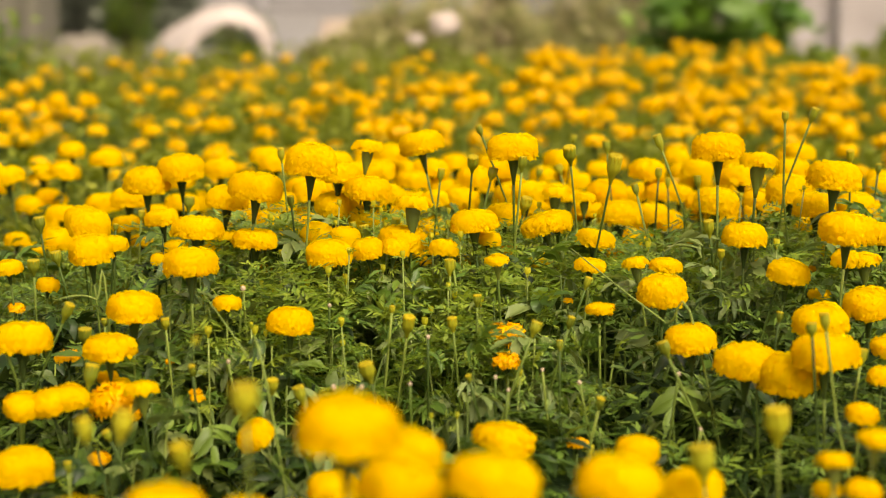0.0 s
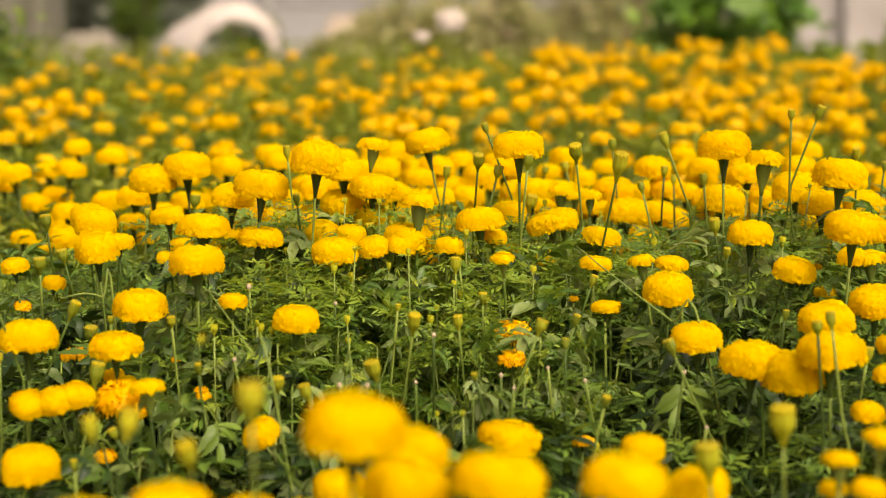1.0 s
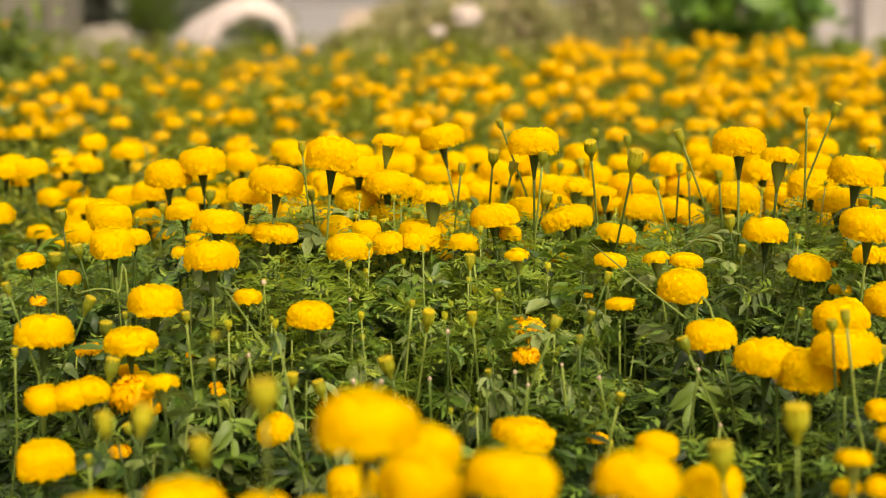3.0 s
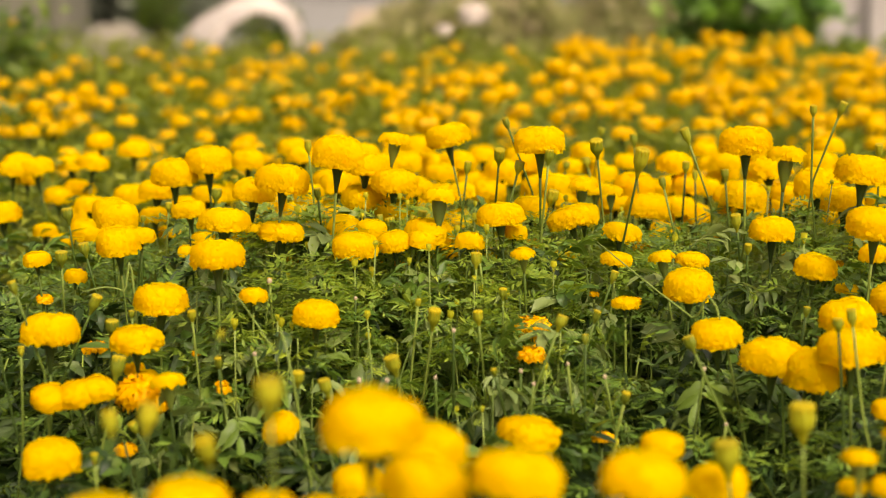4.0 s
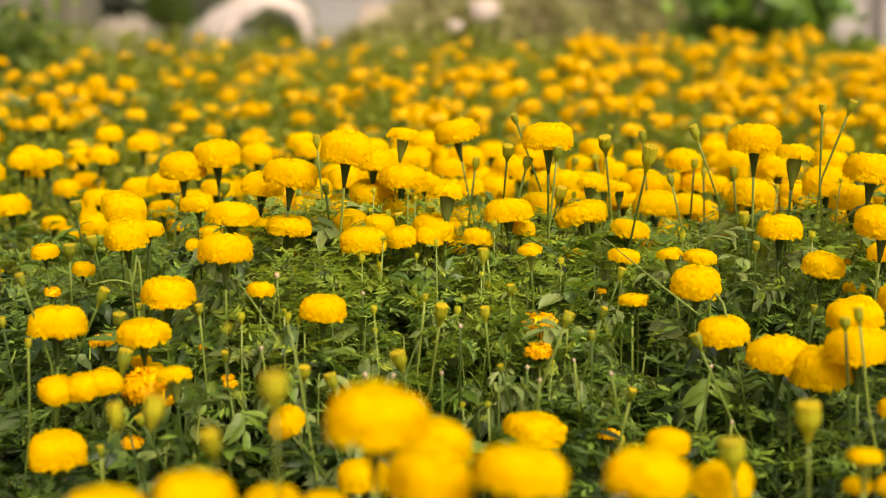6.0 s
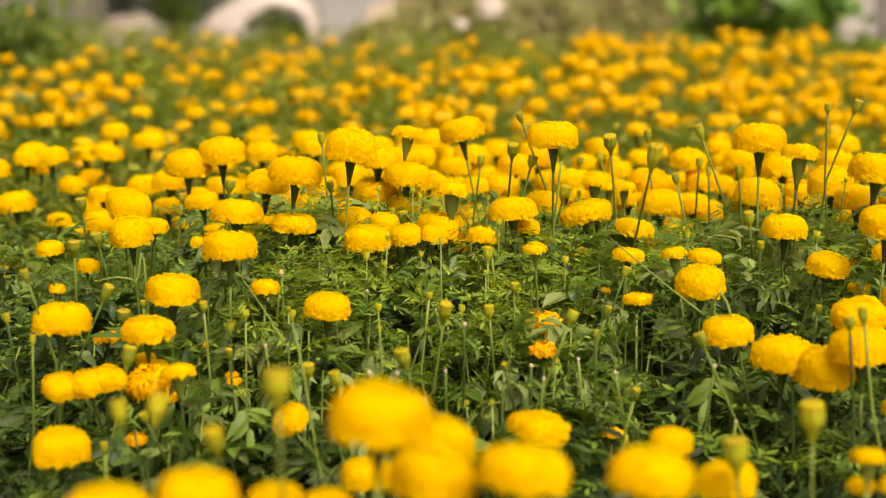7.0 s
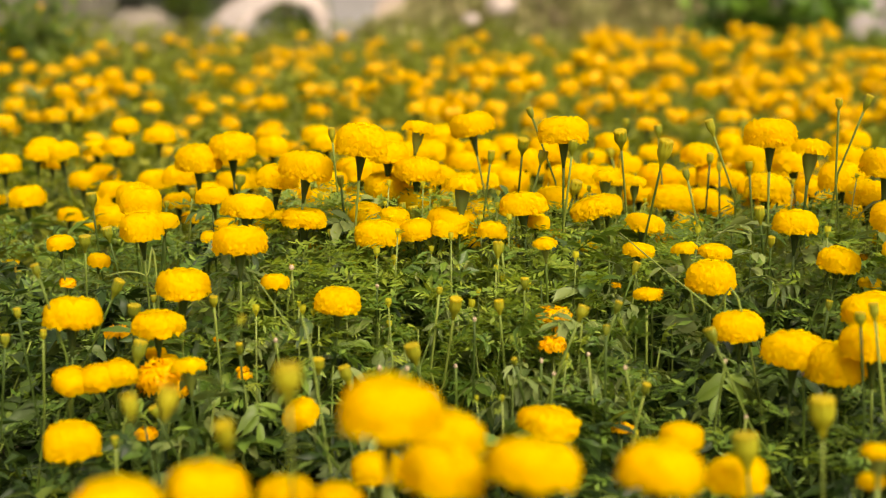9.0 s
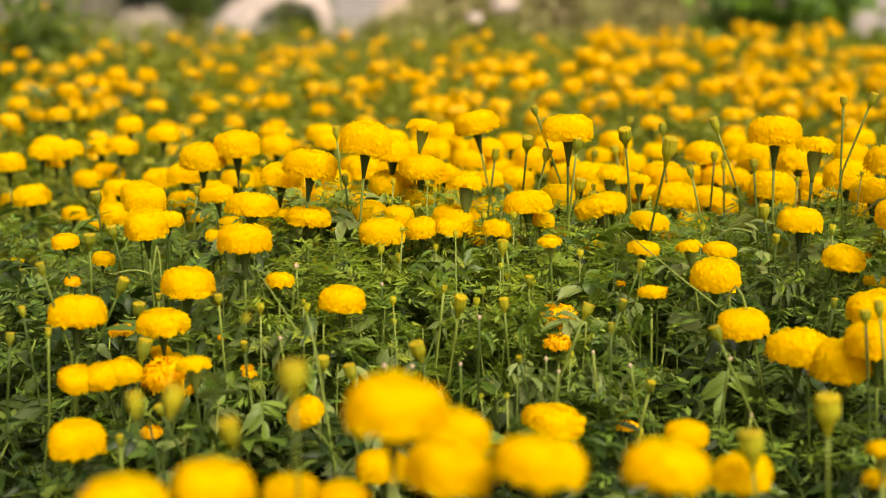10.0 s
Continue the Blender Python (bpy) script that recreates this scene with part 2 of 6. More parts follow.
# ---- marigold heads ----
def head_mesh(name, count, mat, seed, high=0.33, low=0.2, spread=118, petal=0.15, core=True, ruffle=0.02, sink=0.9, loose=0.045):
    """A double marigold head, one unit across: ruffled petals packed over a dome."""
    rnd = random.Random(seed)
    V, Fc = [], []
    lump = [(rnd.uniform(0, 6.3), rnd.uniform(0.015, 0.085)) for _ in range(3)]
    for k in range(count):
        share = (k + 0.5) / count
        th = math.acos(1 - share * (1 - math.cos(radians(spread)))) + rnd.uniform(-0.06, 0.06)
        ph = k * 2.39996 + rnd.uniform(-0.25, 0.25)
        swell = 1 + sum(s * math.cos((i + 2) * ph + o) for i, (o, s) in enumerate(lump)) * math.sin(th)
        flat = abs(math.sin(th)) ** 0.6
        hgt = (high if th < math.pi / 2 else low) * math.copysign(abs(math.cos(th)) ** 0.72, math.cos(th))
        S = Vector((0.49 * flat * math.cos(ph) * swell, 0.49 * flat * math.sin(ph) * swell, hgt * rnd.uniform(0.9, 1.1)))
        side = Vector((-math.sin(ph), math.cos(ph), 0))
        out = S.normalized()
        fall = side.cross(out).normalized()
        if fall.z > 0:
            fall = -fall
        roll_to = (side * rnd.uniform(-1.0, 1.0) + fall).normalized()
        across = roll_to.cross(out).normalized()
        w = petal * rnd.uniform(0.8, 1.25)
        long = petal * rnd.uniform(0.7, 1.1)
        wave, amp = rnd.uniform(0, 6.3), ruffle * rnd.uniform(0.6, 1.5) * (1 + 0.45 * max(0.0, math.cos(th)) ** 2)
        lift = loose * (0.35 * rnd.random() + 1.5 * rnd.random() ** 4) + (0.04 + 0.28 * rnd.random() ** 2) * max(0.0, share - 0.55)
        tip = out * (0.014 * rnd.random() * max(0.0, math.cos(th)))
        rows = (S * sink - roll_to * long * 0.4, S * (0.985 + lift * 0.4), S * (0.99 + lift) + roll_to * long * 0.32 + tip)
        o = len(V)
        for r, mid in enumerate(rows):
            for c in range(4):
                u = c / 1.5 - 1
                p = mid + across * (u * w * (0.35, 0.52, 0.5)[r]) - out * (0.012 * u * u * r)
                if r:
                    p = p + out * (amp * math.sin(wave + u * 4.6) * r * 0.5) + roll_to * (amp * math.cos(wave * 2 + u * 5.0) * (r - 0.3))
                V.append(p)
        for r in range(2):
            for c in range(3):
                i = o + r * 4 + c
                Fc.append((i, i + 1, i + 5, i + 4))
    if core:
        o, n, rings = len(V), *((28, 16) if count > 400 else (18, 10) if count > 150 else (10, 6))
        for r in range(rings):
            th = math.pi * (0.04 + 0.9 * r / (rings - 1))
            for c in range(n):
                ph = 2 * math.pi * c / n
                h = (high if th < math.pi / 2 else low) * (sink - 0.02) * math.copysign(abs(math.cos(th)) ** 0.72, math.cos(th))
                swell = 1 + sum(g * math.cos((i + 2) * ph + o2) for i, (o2, g) in enumerate(lump)) * math.sin(th)
                w = 0.49 * (sink + 0.01) * math.sin(th) ** 0.6 * swell
                V.append(Vector((w * math.cos(ph), w * math.sin(ph), h)))
        for r in range(rings - 1):
            for c in range(n):
                q = (c + 1) % n
                Fc.append((o + r * n + c, o + r * n + q, o + (r + 1) * n + q, o + (r + 1) * n + c))
        Fc.append(tuple(o + c for c in range(n))[::-1])
        Fc.append(tuple(o + (rings - 1) * n + c for c in range(n)))
    return mesh_of(name, V, Fc, mat)


def lathe(name, profile, mat, ribs=8, rib=0.06, sides=16, teeth=0.0):
    """A ribbed cup turned about z from (radius, height) pairs, top first."""
    V, Fc = [], []
    for j, (r, z) in enumerate(profile):
        for k in range(sides):
            w = 2 * math.pi * k / sides
            q = r * (1 + rib * math.cos(ribs * w))
            V.append((q * math.cos(w), q * math.sin(w), z + (teeth * (k % 2) if j == 0 else 0)))
    for j in range(len(profile) - 1):
        for k in range(sides):
            q = (k + 1) % sides
            Fc.append((j * sides + k, (j + 1) * sides + k, (j + 1) * sides + q, j * sides + q))
    Fc.append(tuple((len(profile) - 1) * sides + k for k in range(sides))[::-1])
    return mesh_of(name, V, Fc, mat)


HEADS = {
    "full": [head_mesh("bloom", 450, PETAL, 10 + i, 0.265 + 0.025 * (i % 3), 0.185 + 0.03 * (i % 2), 118 + 4 * (i % 4), 0.094, True, 0.0075, 0.964, 0.026) for i in range(10)],
    "soft": [head_mesh("bloom", 150, PETAL, 30 + i, 0.27 + 0.02 * (i % 3), 0.18, 118, 0.165, True, 0.016, 0.95, 0.035) for i in range(5)],
    "flat": [head_mesh("bloom", 300, PETAL, 110 + i, 0.19, 0.17, 124, 0.11, True, 0.016, 0.925) for i in range(3)],
    "far": [head_mesh("bloom", 60, PETAL_FAR, 40 + i, 0.27 + 0.03 * i, 0.16, 114 + 3 * i, 0.27, True, 0.06) for i in range(4)],
    "half": [head_mesh("bloom", 90, PETAL, 60 + i, 0.2, 0.1, 100, 0.2, True, 0.025) for i in range(3)],
    "old": [head_mesh("bloom", 80, PETAL_OLD, 80 + i, 0.24, 0.18, 112, 0.21, True, 0.06, 0.78) for i in range(4)],
}
# cups, sized against a head one unit across; top at z = 0
CUP_FULL = lathe("calyx", [(0.145, 0.05), (0.105, -0.04), (0.085, -0.12), (0.064, -0.24), (0.042, -0.38), (0.028, -0.5)], CALYX)
CUP_HALF = lathe("calyx", [(0.21, 0.06), (0.21, -0.04), (0.20, -0.2), (0.17, -0.38), (0.115, -0.56), (0.07, -0.74), (0.045, -0.9)], HALF_CUP, 8, 0.05)
CUP_BUD = lathe("calyx", [(0.49, 0.46), (0.50, 0.3), (0.52, 0.02), (0.49, -0.26), (0.37, -0.5), (0.22, -0.78), (0.14, -1.05), (0.085, -1.3)], BUD_CUP, 8, 0.05, 32, 0.16)
CUP_PALE = lathe("calyx", [(0.49, 0.46), (0.50, 0.3), (0.52, 0.02), (0.49, -0.26), (0.37, -0.5), (0.22, -0.78), (0.14, -1.05), (0.085, -1.3)], BUD_PALE, 8, 0.05, 32, 0.16)
TIPS = [lathe("bud_tip", [(0.05, 0.64 - 0.04 * i), (0.2, 0.68 - 0.05 * i), (0.38, 0.70 - 0.04 * i), (0.49, 0.6), (0.44, 0.2)], BUD_TIP, 9 + 2 * i, 0.13, 44, 0.1) for i in range(2)]
CUP_SPENT = lathe("dry_tip", [(0.2, 0.6), (0.5, 0.4), (0.58, 0.0), (0.42, -0.45), (0.22, -0.8)], DRY_TIP, 6, 0.12, 12, 0.2)

WORDS = {
    "full": ("full yellow double marigold flower on a thin green stem", "flower", "marigold flowers in focus"),
    "flat": ("wide flat-topped yellow marigold flower with ragged rim", "flower", "marigold flowers in focus"),
    "half": ("half-open yellow marigold with a stout green cup", "flower", "half-open marigolds"),
    "old": ("small ragged orange marigold, partly withered among leaves", "flower", "withered marigolds"),
    "bud": ("closed green marigold bud with a yellowish tip", "bud", "marigold buds"),
    "spent": ("thin stalk with a dried pinkish-brown tip, petals gone", "stalk", "spent stalks"),
    "far": ("golden-orange marigold flower in the field behind the bed", "flower", "marigold flowers of the field"),
}
picker = random.Random(7)
FAR_HEADS = []


def marigold(x, y, z, d, kind, lean_x, lean_y, foot=None, tall=1.0, ahead=None):
    """One flower or bud: its head's middle at (x, y, z), d across, its stem down to the soil."""
    if kind == "far" and y > 4.6:
        FAR_HEADS.append((x, y, z, d))
        return None
    label, category, group = WORDS[kind]
    if kind == "full" and y < 1.6:
        label, group = "large yellow marigold flower standing in the near row", "marigold flowers of the near row"
    elif kind == "full" and y > 2.75:
        label, group = "yellow marigold flower just behind the ridge of the bed", "marigold flowers behind the ridge"
    name = {"bud": "marigold_bud", "spent": "spent_stalk"}.get(kind, "marigold_flower")
    fx, fy = x + picker.gauss(0, 0.1) - lean_x * 0.5, y + (picker.uniform(0.18, 0.3) if kind in ("spent", "old") else picker.uniform(0.06, 0.24))
    if foot is not None:
        fx = x + foot
        lean_x = -foot * (0.95 if kind == "bud" else 0.55)
    if ahead is not None:
        fy = y - ahead
    thing = tagged(new(name), label, category, group)
    thing.location = (fx, fy, 0)
    up = Vector((lean_x * 1.6, -lean_y * 1.6, 1)).normalized()
    turn = up.to_track_quat("Z", "Y").to_matrix().to_4x4() @ pose(0, 0, 0, 0, 0, picker.uniform(0, 360))
    head = Matrix.Translation((x - fx, y - fy, z - (0.03 * d if kind == "full" else 0.0))) @ turn
    size = Matrix.Diagonal((d, d, d, 1))
    if kind == "bud":
        size = size @ Matrix.Diagonal((picker.uniform(0.85, 1.1), picker.uniform(0.85, 1.1), picker.uniform(0.8, 1.2), 1))
    if kind == "spent":
        cup_at, cup, low, neck = 0.0, CUP_SPENT, -0.76, 0.2
    elif kind == "bud":
        cup_at, cup, low, neck = 0.0, CUP_BUD, -1.28, 0.075
        part("bud_tip", picker.choice(TIPS), thing, head @ size)
    else:
        squash = Matrix.Diagonal((1, 1, picker.uniform(0.92, 1.12) * tall, 1))
        part("bloom", picker.choice(HEADS["soft" if kind == "full" and (d < 0.044 or not 1.6 < y < 2.68) else kind]), thing, head @ size @ squash)
        cup_at, cup, low, neck = (-0.06, CUP_HALF, -0.9, 0.05) if kind == "half" else (-0.2, CUP_FULL, -0.68, 0.03)
    if kind == "bud" and y < 1.6:
        cup = CUP_PALE
    part("dry_tip" if kind == "spent" else "calyx", cup, thing, head @ Matrix.Translation((0, 0, cup_at * d)) @ size)
    top = head @ Vector((0, 0, low * d))
    below = top - up * 0.1
    r = min(0.0026, max(0.0017, neck * d))
    pts = [top + up * 0.004, top - up * 0.03, below]
    sag = Vector((picker.uniform(-0.07, 0.07), picker.uniform(-0.02, 0.04), 0))
    low_pts = bend(below, (0, 0, -0.01), sag, 6)[1:]
    for p in low_pts[:-1]:
        p += Vector((picker.gauss(0, 0.009), picker.gauss(0, 0.009), 0))
    pts += low_pts
    rr = [r, max(0.0017, r * 0.8)] + [0.0016 + 0.00018 * i for i in range(len(pts) - 2)]
    stem = part("stem", mesh_of("stem", *tube(pts, rr, 6), STEM), thing)
    if kind in ("full", "flat", "half", "bud") and 1.7 < y < 2.75:
        V, Fc = [], []
        for k in range(7):
            p = pts[2].lerp(pts[3], picker.random()) if k < 2 else pts[3 + k % 3].lerp(pts[4 + k % 3], picker.random())
            m = Matrix.Translation(p) @ Euler((picker.uniform(-0.6, 0.6), picker.uniform(-1.0, 0.3), picker.uniform(0, 6.283))).to_matrix().to_4x4()
            m = m @ Matrix.Scale(picker.uniform(0.4, 0.65) if k < 2 else picker.uniform(0.7, 1.1), 4)
            src = picker.choice(FINE)
            join(V, Fc, [m @ v.co for v in src.vertices], [tuple(q.vertices) for q in src.polygons])
        # in front and at far left, shade is put into the leaf colour
        part("foliage", mesh_of("foliage", V, Fc, LEAF_SHADED if y < 2.0 or x < -0.42 else LEAF_SPRAY), stem)
    return thing


# ---- leaves and bushes ----
PLAIN_EDGE = ((0.0, 0.12), (0.32, 0.86), (0.66, 1.0), (1.0, 0.08))
TOOTHED = ((0.0, 0.10), (0.22, 0.78), (0.36, 0.66), (0.54, 1.0), (0.72, 0.66), (1.0, 0.04))


def blade(V, Fc, root, along, across, normal, length, width, droop, fold=0.45, edge=PLAIN_EDGE):
    """One pointed leaflet, folded along its rib."""
    o = len(V)
    for s, w in edge:
        mid = root + along * (length * s) - normal * (droop * length * s * s)
        half = across * (width * 0.5 * w)
        lift = normal * (fold * width * 0.5 * w)
        V.extend((mid - half + lift, mid, mid + half + lift))
    for i in range(len(edge) - 1):
        a = o + i * 3
        Fc.append((a, a + 1, a + 4, a + 3))
        Fc.append((a + 1, a + 2, a + 5, a + 4))


def leaf_mesh(seed, pairs=5, length=0.12, size=0.042, wide=0.24, mat=LEAF, edge=TOOTHED):
    """A pinnate marigold leaf: a rib along +x with pairs of leaflets and one at its end."""
    rnd = random.Random(seed)
    V, Fc = [], []
    sag = rnd.uniform(0.1, 0.6)
    spine = [Vector((length * s, 0.01 * math.sin(3 * s + seed), length * (0.12 * s - sag * s * s))) for s in (0, 0.25, 0.5, 0.75, 1.0)]
    join(V, Fc, *tube(spine, [0.0012, 0.0011, 0.0009, 0.0007, 0.0004], 3))
    for k in range(pairs):
        s = min(0.97, 0.3 + 0.68 * k / pairs + rnd.uniform(-0.04, 0.04))
        i = min(3, int(s * 4))
        root = spine[i].lerp(spine[i + 1], s * 4 - i)
        d = (spine[i + 1] - spine[i]).normalized()
        for way in (-1, 1):
            ang = radians(rnd.uniform(28, 72)) * way
            n = d.cross(Vector((0, 1, 0)))
            n = n if n.z > 0 else -n
            n = (n + Vector((rnd.uniform(-0.6, 0.6), way * rnd.uniform(-0.6, 0.7), 0))).normalized()
            a = (d * math.cos(ang) + Vector((0, 1, 0)) * math.sin(ang)).normalized()
            ln = size * (0.62 + 0.5 * math.sin(math.pi * (0.15 + 0.75 * s))) * rnd.uniform(0.85, 1.15)
            blade(V, Fc, root, a, a.cross(n).normalized(), n, ln, ln * wide * rnd.uniform(0.8, 1.25), rnd.uniform(0.0, 0.9), 0.45, edge)
    d = (spine[4] - spine[3]).normalized()
    blade(V, Fc, spine[4], d, Vector((0, 1, 0)), Vector((0, 0, 1)), size, size * wide, 0.3, 0.45, edge)
    return mesh_of("leaf", V, Fc, mat)


LEAVES = [leaf_mesh(s, 4 + s % 2, 0.046 + 0.010 * (s % 4), 0.023 + 0.0035 * (s % 4), 0.29 + 0.04 * (s % 3), LEAF_PALE if s % 3 == 1 else LEAF) for s in range(12)]
# leaves for the dark plants, most with shade in their green
SHADED_LEAVES = [leaf_mesh(60 + s, 4 + s % 2, 0.048 + 0.012 * (s % 4), 0.024 + 0.005 * (s % 4), 0.34 + 0.045 * (s % 3), LEAF if s % 6 == 1 else LEAF_SHADED) for s in range(12)]
SHOOTS = [leaf_mesh(20 + s, 4, 0.024 + 0.007 * (s % 3), 0.013 + 0.003 * (s % 3), 0.24, LEAF_YOUNG, PLAIN_EDGE) for s in range(8)]
BROAD = [leaf_mesh(170 + s, 2 + s % 2, 0.030 + 0.006 * (s % 3), 0.025 + 0.003 * (s % 4), 0.40 + 0.04 * (s % 3), (LEAF_PALE, LEAF_PALE, LEAF, LEAF_PALE, LEAF_SHADED)[s % 5], PLAIN_EDGE) for s in range(12)]
FINE = [leaf_mesh(140 + s, 4, 0.048 + 0.009 * s, 0.018 + 0.002 * s, 0.22, LEAF_DEEP_SHADE, PLAIN_EDGE) for s in range(5)]


def bush(seed, leaves, shoots, blades, sprays=30, tall=0.74):
    """A marigold plant: branching stems and pinnate leaves, thickest towards the top."""
    rnd = random.Random(seed)
    thing = tagged(new("marigold_plant"), "bushy green marigold plant with dense pinnate leaves", "plant", "marigold plants of the bed")
    lines = []
    V, Fc = [], []
    main = bend((0, 0, -0.05), (rnd.uniform(-0.04, 0.04), rnd.uniform(-0.04, 0.04), tall * 0.55), (0.01, 0.01, 0), 4)
    join(V, Fc, *tube(main, [0.007, 0.0062, 0.0055, 0.005, 0.004], 6))
    for k in range(9):
        w = k * 2.4 + rnd.uniform(-0.3, 0.3)
        root = main[1 + k % 4]
        reach = rnd.uniform(0.03, 0.15)
        tip = root + Vector((math.cos(w) * reach, math.sin(w) * reach, 0))
        tip.z = tall * rnd.uniform(0.8, 1.0)
        line = bend(root, tip, (math.cos(w) * 0.03 + rnd.uniform(-0.05, 0.05), math.sin(w) * 0.03 + rnd.uniform(-0.05, 0.05), 0), 6)
        lines.append(line)
        join(V, Fc, *tube(line, [0.0032, 0.003, 0.0028, 0.0025, 0.0022, 0.0018, 0.0012], 5))
    stem = part("stem", mesh_of("stem", V, Fc, STEM), thing)
    for k in range(leaves):
        line = lines[k % len(lines)]
        s = min(5.99, 6 * (1 - rnd.random() ** 1.5 * 0.8))
        i = int(s)
        p = line[i].lerp(line[i + 1], s - i)
        if rnd.random() < 0.5:
            out = math.atan2(p.y, p.x) + rnd.uniform(-1.2, 1.2)
        else:
            out = rnd.uniform(0, 6.283)
        m = Matrix.Translation(p) @ Euler((rnd.uniform(-0.6, 0.6), rnd.uniform(-1.0, 0.45), out)).to_matrix().to_4x4()
        part("leaf", rnd.choice(blades), stem, m @ Matrix.Scale(rnd.uniform(0.85, 1.4), 4))
    V, Fc = [], []
    for k in range(sprays):
        line = lines[k % len(lines)]
        i = rnd.choice((2, 3, 4, 4, 5, 5, 6))
        w = rnd.uniform(0, 6.283)
        m = Matrix.Translation(line[i]) @ Euler((rnd.uniform(-0.7, 0.7), rnd.uniform(-0.9, 0.3), w)).to_matrix().to_4x4() @ Matrix.Scale(rnd.uniform(0.8, 1.25), 4)
        src = rnd.choice(FINE)
        join(V, Fc, [m @ v.co for v in src.vertices], [tuple(p.vertices) for p in src.polygons])
    part("foliage", mesh_of("foliage", V, Fc, LEAF_SPRAY if shoots > 20 else LEAF_SHADED), stem)
    for k in range(shoots):
        tip = lines[k % len(lines)][rnd.choice((4, 5, 6, 6))]
        m = Matrix.Translation(tip) @ Euler((rnd.uniform(-0.6, 0.6), rnd.uniform(-1.45, -0.3), rnd.uniform(0, 6.283))).to_matrix().to_4x4()
        part("leaf", rnd.choice(SHOOTS), stem, m @ Matrix.Scale(rnd.uniform(0.7, 1.25), 4), "small bright green young leaf")
    return thing


# ---- ground ----
def ground():
    rnd = random.Random(3)
    V, Fc = [], []
    xs = [-900, -300, -90, -30, -12] + [-6 + 0.25 * i for i in range(49)] + [12, 30, 90, 300, 900]
    ys = [-900, -200, -40, -8] + [0.25 * i - 1 for i in range(61)] + [18, 24, 40, 90, 250, 900, 3000]
    for y in ys:
        for x in xs:
            near = -7 < x < 7 and -2 < y < 15
            V.append((x, y, (0.035 * noise.noise((x * 1.3, y * 1.3, 2)) + rnd.uniform(-0.012, 0.006) - 0.03) if near else -0.03))
    n = len(xs)
    for j in range(len(ys) - 1):
        for i in range(n - 1):
            Fc.append((j * n + i, j * n + i + 1, (j + 1) * n + i + 1, (j + 1) * n + i))
    return tagged(new("ground", mesh_of("ground", V, Fc, SOIL)), "brown tilled field soil under the marigolds", "ground", "", "structure")


ground()


# ---- the distance ----
def box(V, Fc, x0, x1, y0, y1, z0, z1):
    join(V, Fc, [(x, y, z) for z in (z0, z1) for y in (y0, y1) for x in (x0, x1)],
         [(0, 2, 3, 1), (4, 5, 7, 6), (0, 1, 5, 4), (2, 6, 7, 3), (0, 4, 6, 2), (1, 3, 7, 5)])


def boxes(name, rows, mat, parent, label=""):
    V, Fc = [], []
    for r in rows:
        box(V, Fc, *r)
    return part(name, mesh_of(name, V, Fc, mat, False), parent, None, label)


def shed(x, y, w, depth, high, wall_mat, post_mat, label, bays):
    """A long low farm building with a pitched roof, posts and openings."""
    thing = tagged(new("farm_building"), label, "building")
    thing.location = (x, y, -0.05)
    gap = w / bays
    rows = [(0, w, 0.2, depth, 0, high)]
    boxes("wall", rows, wall_mat, thing)
    V, Fc = [], []
    for k in range(2):
        s = depth / 2
        y0, y1 = (-0.5, s) if k == 0 else (depth + 0.5, s)
        join(V, Fc, [(-0.4, y0, high), (w + 0.4, y0, high), (w + 0.4, y1, high + s * 0.35), (-0.4, y1, high + s * 0.35),
                     (-0.4, y0, high + 0.08), (w + 0.4, y0, high + 0.08), (w + 0.4, y1, high + s * 0.35 + 0.08), (-0.4, y1, high + s * 0.35 + 0.08)],
             [(0, 1, 2, 3), (4, 7, 6, 5), (0, 4, 5, 1), (1, 5, 6, 2), (3, 2, 6, 7), (0, 3, 7, 4)])
    part("roof", mesh_of("roof", V, Fc, ROOF, False), thing)
    for k in range(bays + 1):
        boxes("post", [(k * gap - 0.08, k * gap + 0.08, 0.05, 0.197, 0, high)], post_mat, thing)
    return thing


shed(-20.0, 42, 36, 9, 5.2, WALL, STEEL, "long grey rendered farm building far behind the field", 7)
shed(-15.54, 22, 10.1, 1.6, 2.4, WALL_TAN, WALL_TAN, "tan rendered building behind the field", 1)


